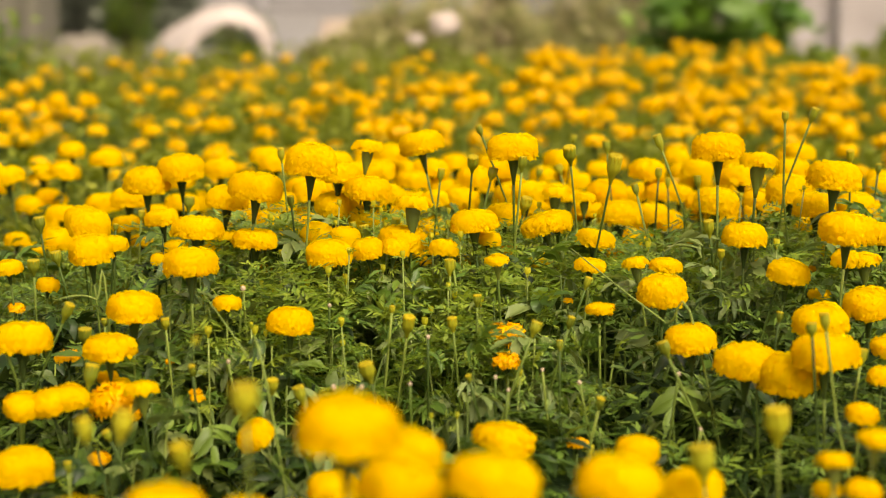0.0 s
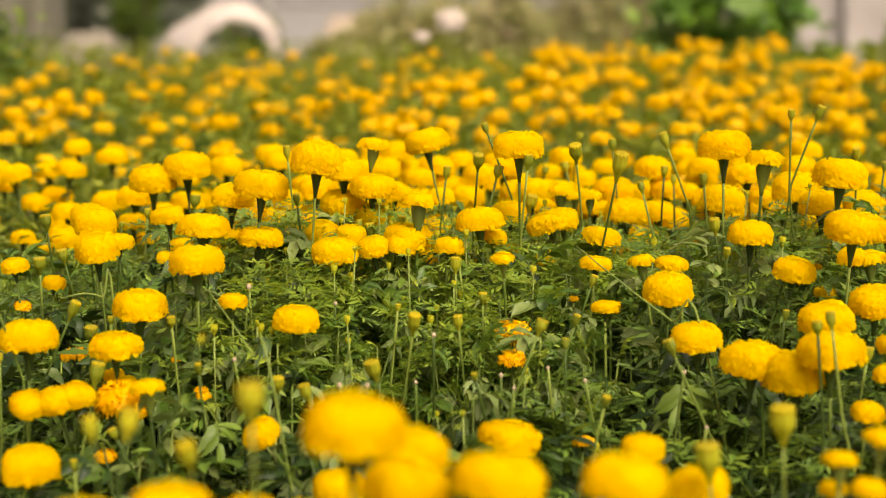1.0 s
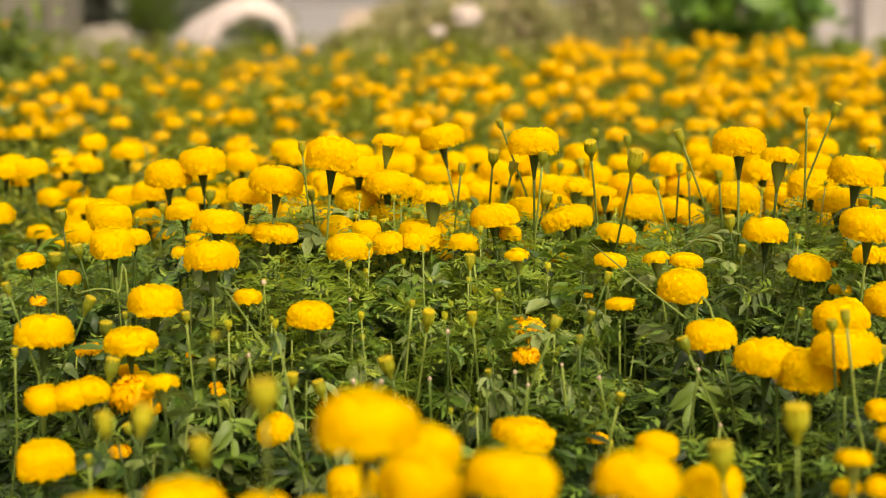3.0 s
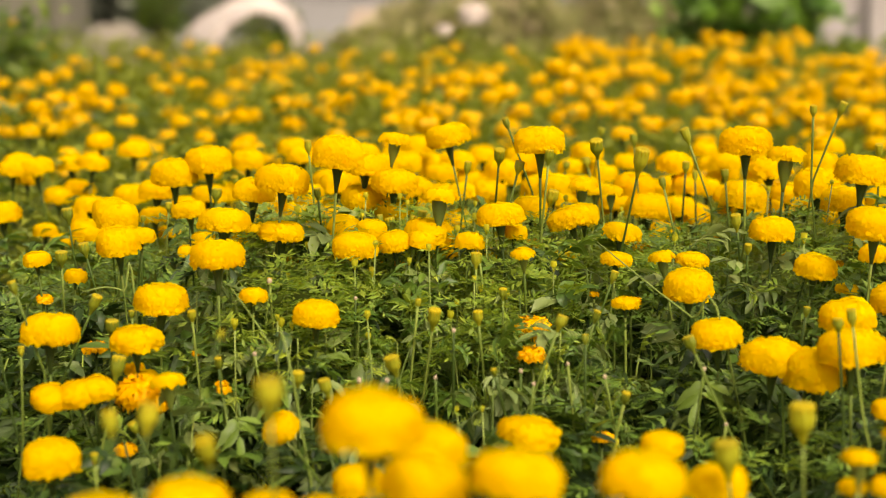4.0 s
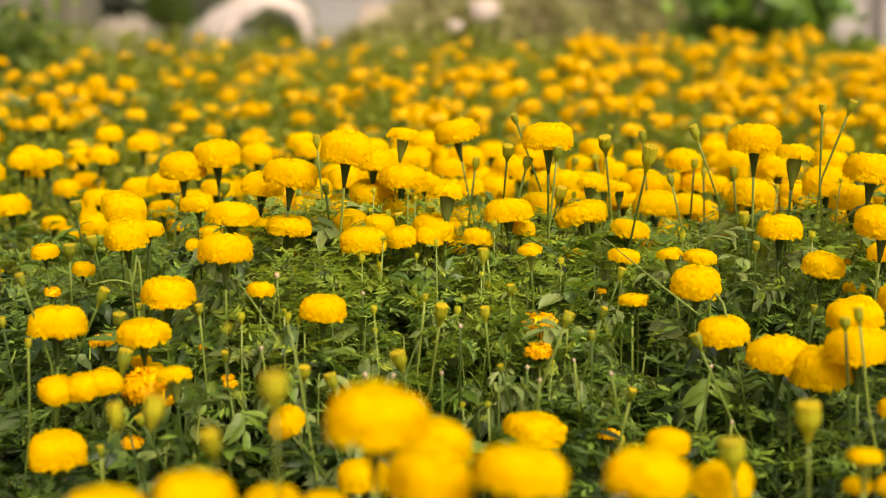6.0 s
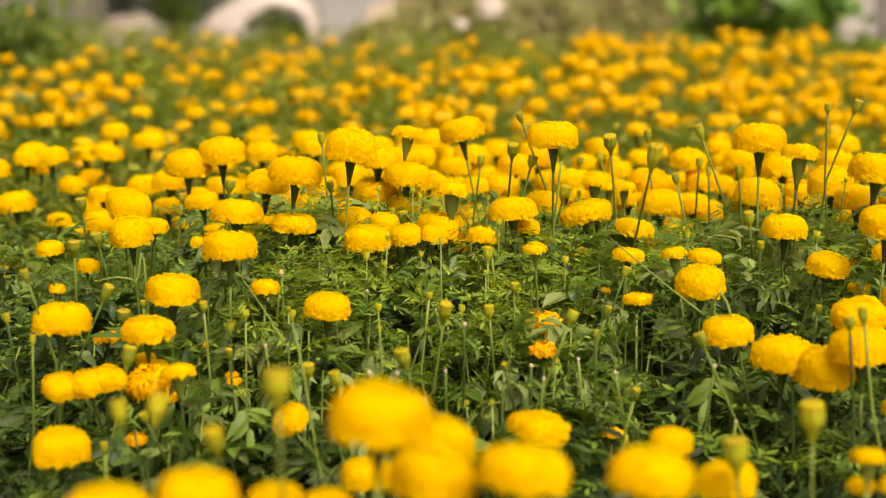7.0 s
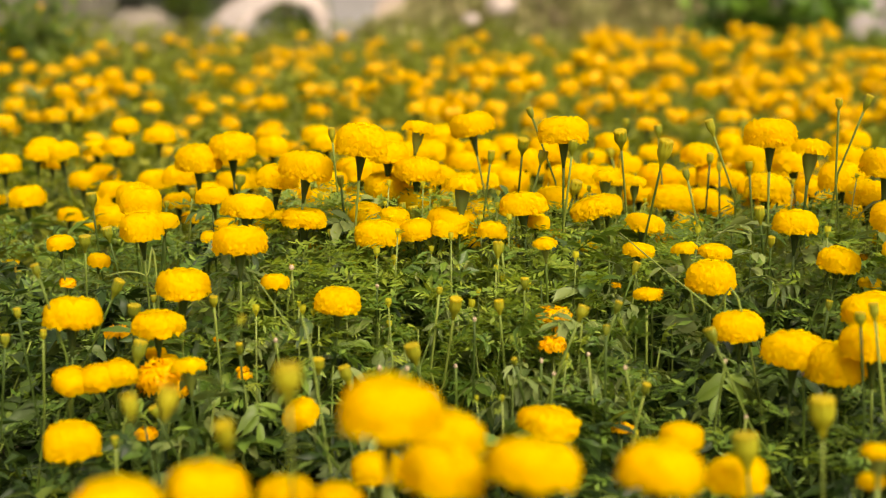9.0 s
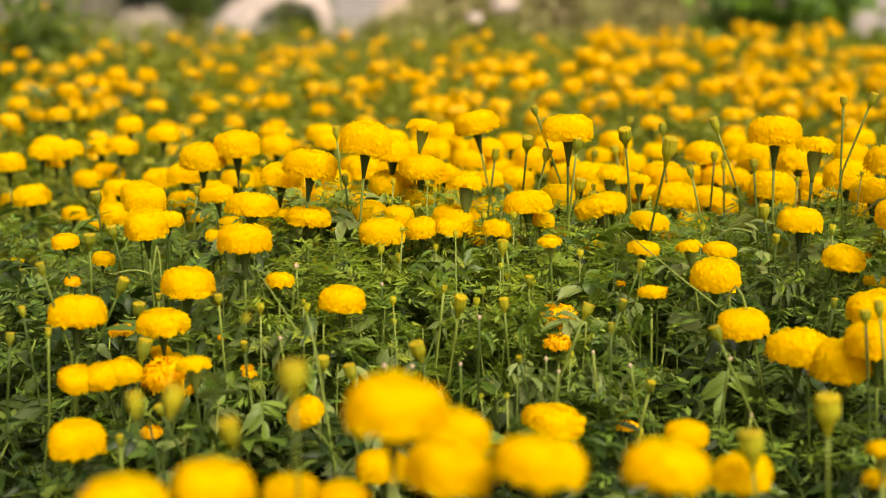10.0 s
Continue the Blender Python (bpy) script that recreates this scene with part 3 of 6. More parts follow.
def tunnel(x, y, turn, wide, high, long, skew, label):
    """A low hoop tunnel: a thick bunched white sheet over hoops that lean to one side, thickest at one foot."""
    thing = tagged(new("plastic_tunnel"), label, "tunnel")
    thing.matrix_basis = pose(x, y, 0.0, 0, 0, turn)
    V, Fc = [], []
    n, m = 34, 6
    for i in range(n + 1):
        u = i / n
        w = math.pi * u
        body = 0.20 + 0.42 * (1 - u) ** 1.5
        deep = long * (1.0 - 0.5 * u)
        ring = ((1 - body, 0.0), (1 - 0.5 * body, 0.22), (1.0, 0.6), (0.97, 0.8), (1 - 0.6 * body, 1.0), (1 - 0.95 * body, 0.5))
        for k, (r, v) in enumerate(ring):
            r += 0.014 * math.sin(9 * w + 5 * k) + 0.008 * math.sin(31 * w + 2 * k)
            z = high * max(0.0, math.sin(w)) ** 0.9 * r
            side = math.cos(w)
            side = side ** 1.7 if side > 0 else side
            V.append((-wide / 2 * side * r + skew * z, deep * v, z))
    for i in range(n):
        for k in range(m):
            a, b = i * m + k, i * m + (k + 1) % m
            Fc.append((a, b, b + m, a + m))
    part("film", mesh_of("film", V, Fc, FILM), thing)
    for k in range(3):
        arc = [math.pi * i / 16 for i in range(17)]
        pts = [(-wide / 2 * 0.8 * math.cos(w) + skew * high * 0.7 * math.sin(w), 0.06 + long * 0.2 * k, high * 0.72 * math.sin(w)) for w in arc]
        part("hoop", mesh_of("hoop", *tube(pts, [0.012] * 17, 6), STEEL), thing)
    return thing


tunnel(-2.77, 20, 12, 1.5, 0.71, 0.6, 0.2, "white plastic-covered low tunnel with an open end")


def greenhouse(x, y, w, depth, high):
    thing = tagged(new("greenhouse"), "pale plastic-film greenhouse with grey steel posts", "greenhouse")
    thing.location = (x, y, -0.05)
    V, Fc = [], []
    n, m = 40, 12
    for j in range(m + 1):
        for i in range(n + 1):
            a, b = i / n, j / m
            V.append((w * a, 0.03 * math.sin(a * 46 + b * 3) + 0.02 * math.sin(b * 19 + a * 30), high * b))
    for j in range(m):
        for i in range(n):
            k = j * (n + 1) + i
            Fc.append((k, k + 1, k + n + 2, k + n + 1))
    side = part("film", mesh_of("film", V, Fc, GREENHOUSE_FILM), thing)
    side.modifiers.new("thick", "SOLIDIFY").thickness = 0.01
    V2 = [(0.03 * math.sin(k * 0.9), depth * k / 20, high * z) for k in range(21) for z in (0, 1)]
    end = part("film", mesh_of("film", V2, [(2 * k, 2 * k + 1, 2 * k + 3, 2 * k + 2) for k in range(20)], GREENHOUSE_FILM), thing)
    end.modifiers.new("thick", "SOLIDIFY").thickness = 0.01
    arch = [(w * i / 16, -0.05, high + 1.1 * math.sin(math.pi * i / 16)) for i in range(17)]
    roof_v = [(p[0], yy, p[2]) for yy in (0, depth) for p in arch]
    part("roof", mesh_of("roof", roof_v, [(i, i + 1, i + 18, i + 17) for i in range(16)], GREENHOUSE_FILM), thing)
    for k in range(6):
        px = 0.82 + k * 1.1
        part("post", mesh_of("post", *tube([(px, -0.1, 0), (px, -0.1, high)], [0.035, 0.035], 8), STEEL), thing)
    part("rail", mesh_of("rail", *tube([(0, -0.08, high), (w, -0.08, high)], [0.03, 0.03], 8), STEEL), thing)
    return thing


greenhouse(2.94, 16, 7.5, 9, 2.6)


def leaf_cloud(name, seed, count, centre, radii, size, wide, mat, fill=0.55, clumps=14):
    """Many small folded leaves gathered in uneven clumps."""
    rnd = random.Random(seed)
    V, Fc = [], []
    heads = []
    for _ in range(clumps):
        while True:
            p = Vector((rnd.uniform(-1, 1), rnd.uniform(-1, 1), rnd.uniform(-1, 1)))
            if p.length < 1:
                break
        heads.append((p, rnd.uniform(0.25, fill)))
    c, r = Vector(centre), Vector(radii)
    for _ in range(count):
        h, spread = rnd.choice(heads)
        p = h + Vector((rnd.gauss(0, 0.5), rnd.gauss(0, 0.5), rnd.gauss(0, 0.5))) * spread
        p = c + Vector((p.x * r.x, p.y * r.y, p.z * r.z))
        if p.z < 0.01:
            continue
        a = Vector((rnd.uniform(-1, 1), rnd.uniform(-1, 1), rnd.uniform(-0.6, 0.8))).normalized()
        n = Vector((rnd.uniform(-0.6, 0.6), rnd.uniform(-0.8, 0.4), 1)).normalized()
        q = a.cross(n).normalized()
        n = q.cross(a)
        ln = size * rnd.uniform(0.6, 1.3)
        o = len(V)
        V.extend((p, p + a * ln * 0.45 + q * ln * wide * 0.5 + n * ln * 0.08, p + a * ln - n * ln * 0.1,
                  p + a * ln * 0.45 - q * ln * wide * 0.5 + n * ln * 0.08, p + a * ln * 0.5))
        Fc.extend(((o, o + 1, o + 4), (o + 1, o + 2, o + 4), (o + 2, o + 3, o + 4), (o + 3, o, o + 4)))
    return mesh_of(name, V, Fc, mat, False)


def shrub(seed, x, y, wide, deep, high, mat, count, size, leaf_wide, label, category="shrub", name="shrub", base=0.25):
    rnd = random.Random(seed)
    thing = tagged(new(name), label, category)
    thing.location = (x, y, -0.03)
    for k in range(9):
        w = k * 2.4
        tip = (math.cos(w) * wide * 0.6 * rnd.random(), math.sin(w) * deep * 0.6 * rnd.random(), high * rnd.uniform(0.6, 0.92))
        line = bend((math.cos(w) * 0.04, math.sin(w) * 0.04, 0), tip, (math.cos(w) * 0.08, 0, 0), 5)
        part("branch", mesh_of("branch", *tube(line, [0.014, 0.012, 0.01, 0.008, 0.006, 0.003], 5), BARK), thing)
    part("foliage", leaf_cloud("foliage", seed, count, (0, 0, high * (0.5 + base / 2)), (wide, deep, high * (0.5 - base / 2)), size, leaf_wide, mat), thing)
    return thing


EARTH = plain("tan_earth", [(0.3, (0.115, 0.10, 0.075)), (0.7, (0.165, 0.142, 0.11))], 0.9, 4.0)
SAND = plain("pale_sand", [(0.3, (0.20, 0.155, 0.12)), (0.7, (0.26, 0.205, 0.165))], 0.9, 4.0)
shrub(1, -3.98, 21.2, 0.34, 0.3, 1.15, LEAF_WEED, 3000, 0.08, 0.5, "dark green upright shrub beside the white tunnel", base=0.1)
shrub(3, -2.8, 21.4, 0.5, 0.25, 0.58, LEAF_WEED, 1800, 0.08, 0.5, "low dark green shrub behind the white tunnel", base=0.0)
shrub(2, -1.86, 6.6, 0.46, 0.4, 0.88, LEAF_WEED, 7000, 0.075, 0.4, "green leafy weed at the edge of the field", "weed", "weed")
for k, (wx, wy, top) in enumerate(((-1.18, 4.40, 0.72), (-1.11, 5.40, 0.72), (-0.92, 3.50, 0.72), (-0.72, 4.60, 0.70))):
    shrub(80 + k, wx, wy, 0.2, 0.2, top, LEAF_WEED, 1100, 0.06, 0.35, "dark green leafy weed between the flower rows", "weed", "weed", 0.3)
for k in range(3):
    shrub(60 + k, -1.62 + k * 0.28, 21.5 + 0.3 * k, 0.25, 0.25, (0.24, 0.34, 0.5)[k], LEAF_DRY, 700, 0.08, 0.35, "low olive weeds before the sand heap", "weed", "weed_clump", 0.0)
for k in range(9):
    shrub(10 + k, -0.62 + k * 0.3, 11.7 + 0.5 * (k % 3), 0.34, 0.35, (0.72, 0.9, 1.1, 1.2, 1.25, 1.2, 1.22, 1.25, 1.25)[k], LEAF_DRY, 3600, 0.075, 0.35,
          "olive-brown tangled dry weeds at the field's end", "weed", "weed_clump", 0.0)
for k in range(4):
    shrub(30 + k, 1.48 + k * 0.26, 11.0 + 0.2 * (k % 2), 0.27, 0.3, (1.04, 1.2, 1.12, 0.86)[k], LEAF_VINE, 150, 0.19, 0.85,
          "broad-leaved bright green squash vine heaped at the field's end", "vine", "squash_vine", 0.35)
for k in range(3):
    shrub(40 + k, 2.36 + k * 0.42, 10.0, 0.34, 0.3, 0.72, LEAF_WEED, 1100, 0.12, 0.7, "low green vine growing along the greenhouse", "vine", "squash_vine", 0.1)
for k in range(4):
    shrub(50 + k, -5.95 + k * 0.6, 25 + 0.5 * (k % 2), 0.5, 0.5, 1.9, LEAF_DARK, 2600, 0.2, 0.6, "dark green hedge behind the earth bank", "hedge", "hedge", 0.0)


def earth_bank(x, y, w, high, mat, label):
    """A low heap of pale earth."""
    V, Fc = [], []
    for j in range(9):
        for i in range(21):
            u, v = i / 20, j / 8
            h = high * (max(0.0, math.sin(math.pi * u)) ** 0.08) * (max(0.0, math.sin(math.pi * v)) ** 0.7) * (1 + 0.2 * noise.noise((u * 5, v * 5, 4)))
            V.append((w * (u - 0.5), 1.2 * (v - 0.5), h - 0.04))
    for j in range(8):
        for i in range(20):
            a = j * 21 + i
            Fc.append((a, a + 1, a + 22, a + 21))
    ob = new("earth_bank", mesh_of("earth_bank", V, Fc, mat))
    ob.location = (x, y, 0)
    return tagged(ob, label, "earth bank")


earth_bank(-4.3, 20, 0.62, 0.40, EARTH, "low bank of tan earth behind the field")
earth_bank(-1.5, 24, 0.56, 0.46, SAND, "heap of pale pinkish sand among weeds")


def rough_grass():
    """Weeds and grass between the field's end and the buildings."""
    rnd = random.Random(8)
    V, Fc = [], []
    for _ in range(26000):
        y = 8.0 + 26 * rnd.random() ** 1.7
        x = rnd.uniform(-0.36, 0.36) * y
        if (y < 9.6 and x > -0.4) or (y > 21.4 and -7.0 < x < -1.3 - 0.02 * y):
            continue
        tall = (0.30 if y < 14 else 0.2) * rnd.uniform(0.4, 1.2) * (1 + 0.6 * noise.noise((x * 0.8, y * 0.5, 3)))
        if y > 14 and x < -0.8:
            tall *= 0.3
        w = rnd.uniform(0, 6.283)
        side = Vector((math.cos(w), math.sin(w), 0)) * 0.012 * (0.6 + y / 16)
        lean = Vector((rnd.gauss(0, 0.35), rnd.gauss(0, 0.35), 1)) * tall
        p = Vector((x, y, -0.05))
        o = len(V)
        V.extend((p - side, p + side, p + lean * 0.6 + side * 0.8, p + lean * 0.6 - side * 0.8, p + lean * 1.1 - Vector((0, 0, tall * 0.15))))
        Fc.extend(((o, o + 1, o + 2, o + 3), (o + 3, o + 2, o + 4)))
    ob = new("rough_grass", mesh_of("rough_grass", V, Fc, LEAF_FAR, False))
    return tagged(ob, "rough olive-green grass and weeds behind the field", "grass", "", "stuff")


rough_grass()


def white_cluster(seed, x, y, z, d):
    thing = tagged(new("white_blossom"), "round white blossom on a stalk among dry weeds", "flower", "white blossoms")
    thing.location = (x, y, 0)
    part("bloom", head_mesh("bloom", 60, WHITE_PETAL, seed, 0.42, 0.36, 140, 0.3, True, 0.04), thing, Matrix.Translation((0, 0, z)) @ Matrix.Scale(d, 4))
    part("stem", mesh_of("stem", *tube([(0, 0, -0.03), (0.03, 0, z * 0.5), (0, 0, z)], [0.006, 0.005, 0.004], 5), STEM), thing)


white_cluster(1, -0.18, 10.9, 0.70, 0.095)
white_cluster(2, 0.012, 10.95, 0.805, 0.17)


def yard():
    """A concrete yard before the long building."""
    V, Fc = [], []
    edge = random.Random(31)
    for j in range(10):
        y = 21.8 + 2.2 * j
        for i in range(8):
            u = i / 7
            V.append((-7.2 + u * (5.9 - 0.02 * y) + (edge.uniform(-0.06, 0.06) if i in (0, 7) else 0.0), y, 0.01 + edge.uniform(0, 0.004)))
    for j in range(9):
        for i in range(7):
            a = j * 8 + i
            Fc.append((a, a + 1, a + 9, a + 8))
    ob = new("pavement", mesh_of("pavement", V, Fc, CONCRETE))
    slab = ob.modifiers.new("slab", "SOLIDIFY")
    slab.thickness, slab.offset = 0.08, -1
    return tagged(ob, "worn grey concrete yard before the long building", "pavement", "", "structure")


CONCRETE = plain("worn_concrete", [(0.3, (0.125, 0.121, 0.117)), (0.7, (0.165, 0.159, 0.153))], 0.85, 0.8, 0.3, 0.01)
yard()

# ---- the field behind the bed ----
def leaf_tuft(V, Fc, rnd, px, py, top, count, spread, size=1.0):
    for _ in range(count):
        p = Vector((px + rnd.gauss(0, spread), py + rnd.gauss(0, spread), top * (1 - 0.6 * rnd.random() ** 1.6)))
        w = rnd.uniform(0, 6.283)
        a = Vector((math.cos(w), math.sin(w), rnd.uniform(-0.5, 0.7))).normalized()
        q = Vector((-math.sin(w), math.cos(w), rnd.uniform(-0.3, 0.3))).normalized()
        ln, wd = size * rnd.uniform(0.05, 0.085), size * rnd.uniform(0.010, 0.018)
        n = a.cross(q) * 0.008
        o = len(V)
        V.extend((p, p + a * ln * 0.5 + q * wd + n, p + a * ln, p + a * ln * 0.5 - q * wd + n))
        Fc.extend(((o, o + 1, o + 2), (o, o + 2, o + 3)))


def field_leaves():
    """The green of the far rows and of the bed's outer ends, leaf by leaf."""
    rnd = random.Random(5)
    V, Fc = [], []
    for j in range(34):
        y = 3.25 + j * 0.19
        for i in range(40):
            px, py = -3.8 + i * 0.19 + rnd.uniform(-0.07, 0.07), y + rnd.uniform(-0.07, 0.07)
            top = (0.69 if px < 0 else 0.67) + 0.07 * noise.noise((px * 1.1, py * 1.1, 5)) + rnd.uniform(-0.05, 0.09)
            seen = abs(px) < py * 0.30 + 0.4
            leaf_tuft(V, Fc, rnd, px, py, top, (72 if y < 5 else 36) if seen else 26, 0.085, 0.72 if y < 5 else 0.9)
    for j in range(3):
        for i in range(14):
            leaf_tuft(V, Fc, rnd, -1.1 + i * 0.17 + rnd.uniform(-0.05, 0.05), 2.92 + j * 0.17, 0.70 + rnd.uniform(-0.04, 0.04), 150, 0.08, 0.5)
    ob = new("field_foliage", mesh_of("field_foliage", V, Fc, LEAF_FAR, False))
    tagged(ob, "green foliage of the marigold field behind the bed", "foliage", "", "stuff")
    V, Fc = [], []
    for j in range(8):
        for i in range(20):
            for way in (-1, 1):
                py = 1.84 + j * 0.185
                px = way * (py * 0.28 + 0.2 + i * 0.17) + rnd.uniform(-0.05, 0.05)
                leaf_tuft(V, Fc, rnd, px, py, 0.72 + rnd.uniform(-0.05, 0.05), 85 if i < 4 else 40, 0.08, 0.5)
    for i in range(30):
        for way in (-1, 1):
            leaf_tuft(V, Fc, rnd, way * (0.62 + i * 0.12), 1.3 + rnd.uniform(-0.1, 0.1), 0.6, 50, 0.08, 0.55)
    # low tufts behind the gaps, their shade put into the leaf colour
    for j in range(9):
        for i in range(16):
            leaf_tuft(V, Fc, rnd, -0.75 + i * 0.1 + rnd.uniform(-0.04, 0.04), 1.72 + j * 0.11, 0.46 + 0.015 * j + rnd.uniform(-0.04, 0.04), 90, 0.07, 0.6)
    ob = new("bed_foliage", mesh_of("bed_foliage", V, Fc, LEAF_DEEP_SHADE, False))
    return tagged(ob, "foliage low in the bed and at its ends, shade in its dark green", "foliage", "", "stuff")


def field_heads():
    """Heads past the ones that can be told apart."""
    rnd = random.Random(12)
    src = head_mesh("bloom", 15, PETAL_FAR, 77, 0.30, 0.17, 116, 0.54, True, 0.07)
    base = [v.co.copy() for v in src.vertices]
    faces = [tuple(p.vertices) for p in src.polygons]
    V, Fc, SV, SF = [], [], [], []
    for _ in range(FIELD_HEADS):
        y = 3.5 + 6.2 * rnd.random()
        x = rnd.uniform(-3.7, 3.7)
        side = x / (y * 0.30 + 0.35)
        dense = 0.40 + 0.22 * max(-1, min(1, side * 1.6)) + 0.5 * noise.noise((x * 1.5, y * 1.5, 9))
        if rnd.random() > dense or y > 8.2 + 1.1 * max(0.0, min(1.0, x / 1.2)) or (x > 0.205 * y and y > 7.7):
            continue
        z, d = 0.70 + rnd.uniform(-0.09, 0.07), rnd.uniform(0.044, 0.062)
        m = Matrix.Translation((x, y, z)) @ Euler((rnd.uniform(-0.3, 0.3), rnd.uniform(-0.3, 0.3), rnd.uniform(0, 6))).to_matrix().to_4x4() @ Matrix.Scale(d, 4)
        join(V, Fc, [m @ v for v in base], faces)
        join(SV, SF, *tube([(x, y, 0), (x + 0.01, y, z * 0.5), (x, y, z)], [0.003, 0.0025, 0.002], 4))
    for x, y, z, d in FAR_HEADS:
        m = Matrix.Translation((x, y, z)) @ Euler((rnd.uniform(-0.3, 0.3), rnd.uniform(-0.3, 0.3), rnd.uniform(0, 6))).to_matrix().to_4x4() @ Matrix.Scale(d, 4)
        join(V, Fc, [m @ v for v in base], faces)
        join(SV, SF, *tube([(x, y, 0), (x + 0.01, y, z * 0.5), (x, y, z)], [0.003, 0.0025, 0.002], 4))
    for _ in range(190):
        y = rnd.uniform(1.85, 3.4)
        x = rnd.choice((-1, 1)) * (y * 0.28 + 0.25 + 3.0 * rnd.random())
        m = Matrix.Translation((x, y, 0.79 + rnd.uniform(-0.08, 0.08))) @ Euler((rnd.uniform(-0.2, 0.2), rnd.uniform(-0.2, 0.2), rnd.uniform(0, 6))).to_matrix().to_4x4() @ Matrix.Scale(rnd.uniform(0.06, 0.08), 4)
        join(V, Fc, [m @ v for v in base], faces)
        join(SV, SF, *tube([(x, y, 0), (x + 0.02, y, 0.4), m.translation], [0.003, 0.0025, 0.002], 4))
    bpy.data.meshes.remove(src)
    tagged(new("field_stems", mesh_of("field_stems", SV, SF, STEM)), "green stems of the far marigold rows", "stems", "", "stuff")
    ob = new("field_blooms", mesh_of("field_blooms", V, Fc, PETAL_FAR))
    return tagged(ob, "golden marigold heads scattered through the far rows", "flowers", "", "stuff")


FIELD_HEADS = 2100
field_leaves()

# ---- the flowers and buds that stand apart ----
marigold(-0.471, 2.610, 0.857, 0.0744, "full", 0.00, 0.05)
marigold(-0.417, 2.613, 0.877, 0.0744, "full", -0.02, 0.04)
marigold(-0.183, 2.288, 0.927, 0.0744, "full", 0.05, 0.05)
marigold(-0.264, 2.331, 0.887, 0.0744, "full", 0.08, -0.01)
marigold(-0.036, 2.590, 0.921, 0.0674, "full", 0.00, 0.00, 0.25)
marigold(0.101, 2.366, 0.939, 0.0744, "full", -0.04, 0.02, 0.02)
marigold(-0.113, 2.440, 0.869, 0.0667, "full", 0.01, 0.05)
marigold(-0.162, 2.475, 0.840, 0.0640, "full", 0.03, 0.12)
marigold(-0.341, 2.271, 0.836, 0.0728, "full", 0.04, -0.03)
marigold(-0.523, 2.417, 0.819, 0.0692, "full", 0.01, 0.01)
marigold(-0.497, 2.298, 0.799, 0.0659, "full", -0.03, 0.08)
marigold(-0.328, 2.116, 0.816, 0.0724, "full", -0.01, -0.05)
marigold(-0.267, 2.318, 0.813, 0.0680, "flat", 0.02, 0.02)
marigold(0.043, 2.322, 0.837, 0.0665, "full", -0.06, -0.01)
marigold(0.147, 2.419, 0.819, 0.0660, "flat", -0.03, 0.03, 0.4)
marigold(-0.160, 2.265, 0.803, 0.0650, "full", -0.02, 0.03)
marigold(-0.058, 2.344, 0.809, 0.0720, "full", 0.09, -0.00)
marigold(0.399, 2.390, 0.936, 0.0759, "full", -0.04, 0.02, 0.03)
marigold(0.569, 2.383, 0.893, 0.0776, "full", 0.05, 0.00)
marigold(0.430, 2.574, 0.828, 0.0735, "full", 0.07, -0.02)
marigold(0.543, 2.578, 0.847, 0.0735, "full", -0.05, 0.03)
marigold(0.562, 2.475, 0.838, 0.0673, "full", -0.04, 0.01)
marigold(0.538, 2.172, 0.852, 0.0770, "full", 0.02, 0.06)
marigold(0.437, 2.361, 0.811, 0.0660, "full", 0.01, 0.02)
marigold(0.473, 2.227, 0.783, 0.0595, "full", 0.07, 0.05)
marigold(0.292, 2.157, 0.769, 0.0666, "full", -0.01, 0.08)
marigold(0.309, 2.017, 0.736, 0.0654, "full", -0.05, 0.04)
marigold(0.371, 1.963, 0.721, 0.0746, "full", 0.03, 0.03, None, 1.12)
marigold(0.417, 1.932, 0.711, 0.0745, "full", -0.03, 0.04, None, 1.3)
marigold(0.449, 1.900, 0.746, 0.0761, "full", -0.03, 0.01)
marigold(0.480, 2.054, 0.753, 0.0735, "full", -0.05, 0.08)
marigold(0.558, 2.121, 0.761, 0.0670, "full", -0.03, 0.08)
marigold(-0.396, 2.076, 0.764, 0.0728, "full", 0.02, 0.02)
marigold(-0.195, 2.068, 0.748, 0.0605, "full", 0.03, 0.04)
marigold(-0.514, 1.972, 0.748, 0.0748, "full", 0.01, -0.03)
marigold(-0.413, 1.995, 0.731, 0.0633, "flat", 0.00, 0.07)
marigold(-0.464, 1.761, 0.651, 0.0640, "full", 0.02, 0.07)
marigold(0.071, 1.809, 0.669, 0.0669, "flat", 0.07, 0.05)
marigold(-0.316, 2.400, 0.859, 0.0656, "full", 0.06, 0.02)
marigold(-0.157, 2.470, 0.889, 0.0642, "full", 0.03, 0.03)
marigold(0.142, 2.726, 0.827, 0.0611, "full", 0.04, 0.03)
marigold(0.066, 2.344, 0.809, 0.0384, "full", 0.08, 0.02)
marigold(-0.107, 2.305, 0.801, 0.0488, "full", -0.10, 0.08)
marigold(0.494, 2.730, 0.851, 0.0704, "full", -0.07, -0.02)
marigold(0.650, 2.574, 0.826, 0.0578, "full", -0.01, 0.06)
marigold(0.637, 2.369, 0.812, 0.0566, "full", -0.03, 0.04)
marigold(0.552, 2.001, 0.732, 0.0414, "full", -0.09, 0.10)
marigold(0.525, 1.924, 0.712, 0.0346, "full", -0.00, 0.03)
marigold(0.485, 1.856, 0.685, 0.0387, "full", 0.03, 0.04)
marigold(-0.283, 2.121, 0.761, 0.0379, "full", 0.01, -0.01)
marigold(-0.492, 1.871, 0.691, 0.0429, "full", 0.10, 0.30)
marigold(-0.462, 1.877, 0.693, 0.0417, "full", -0.10, 0.30)
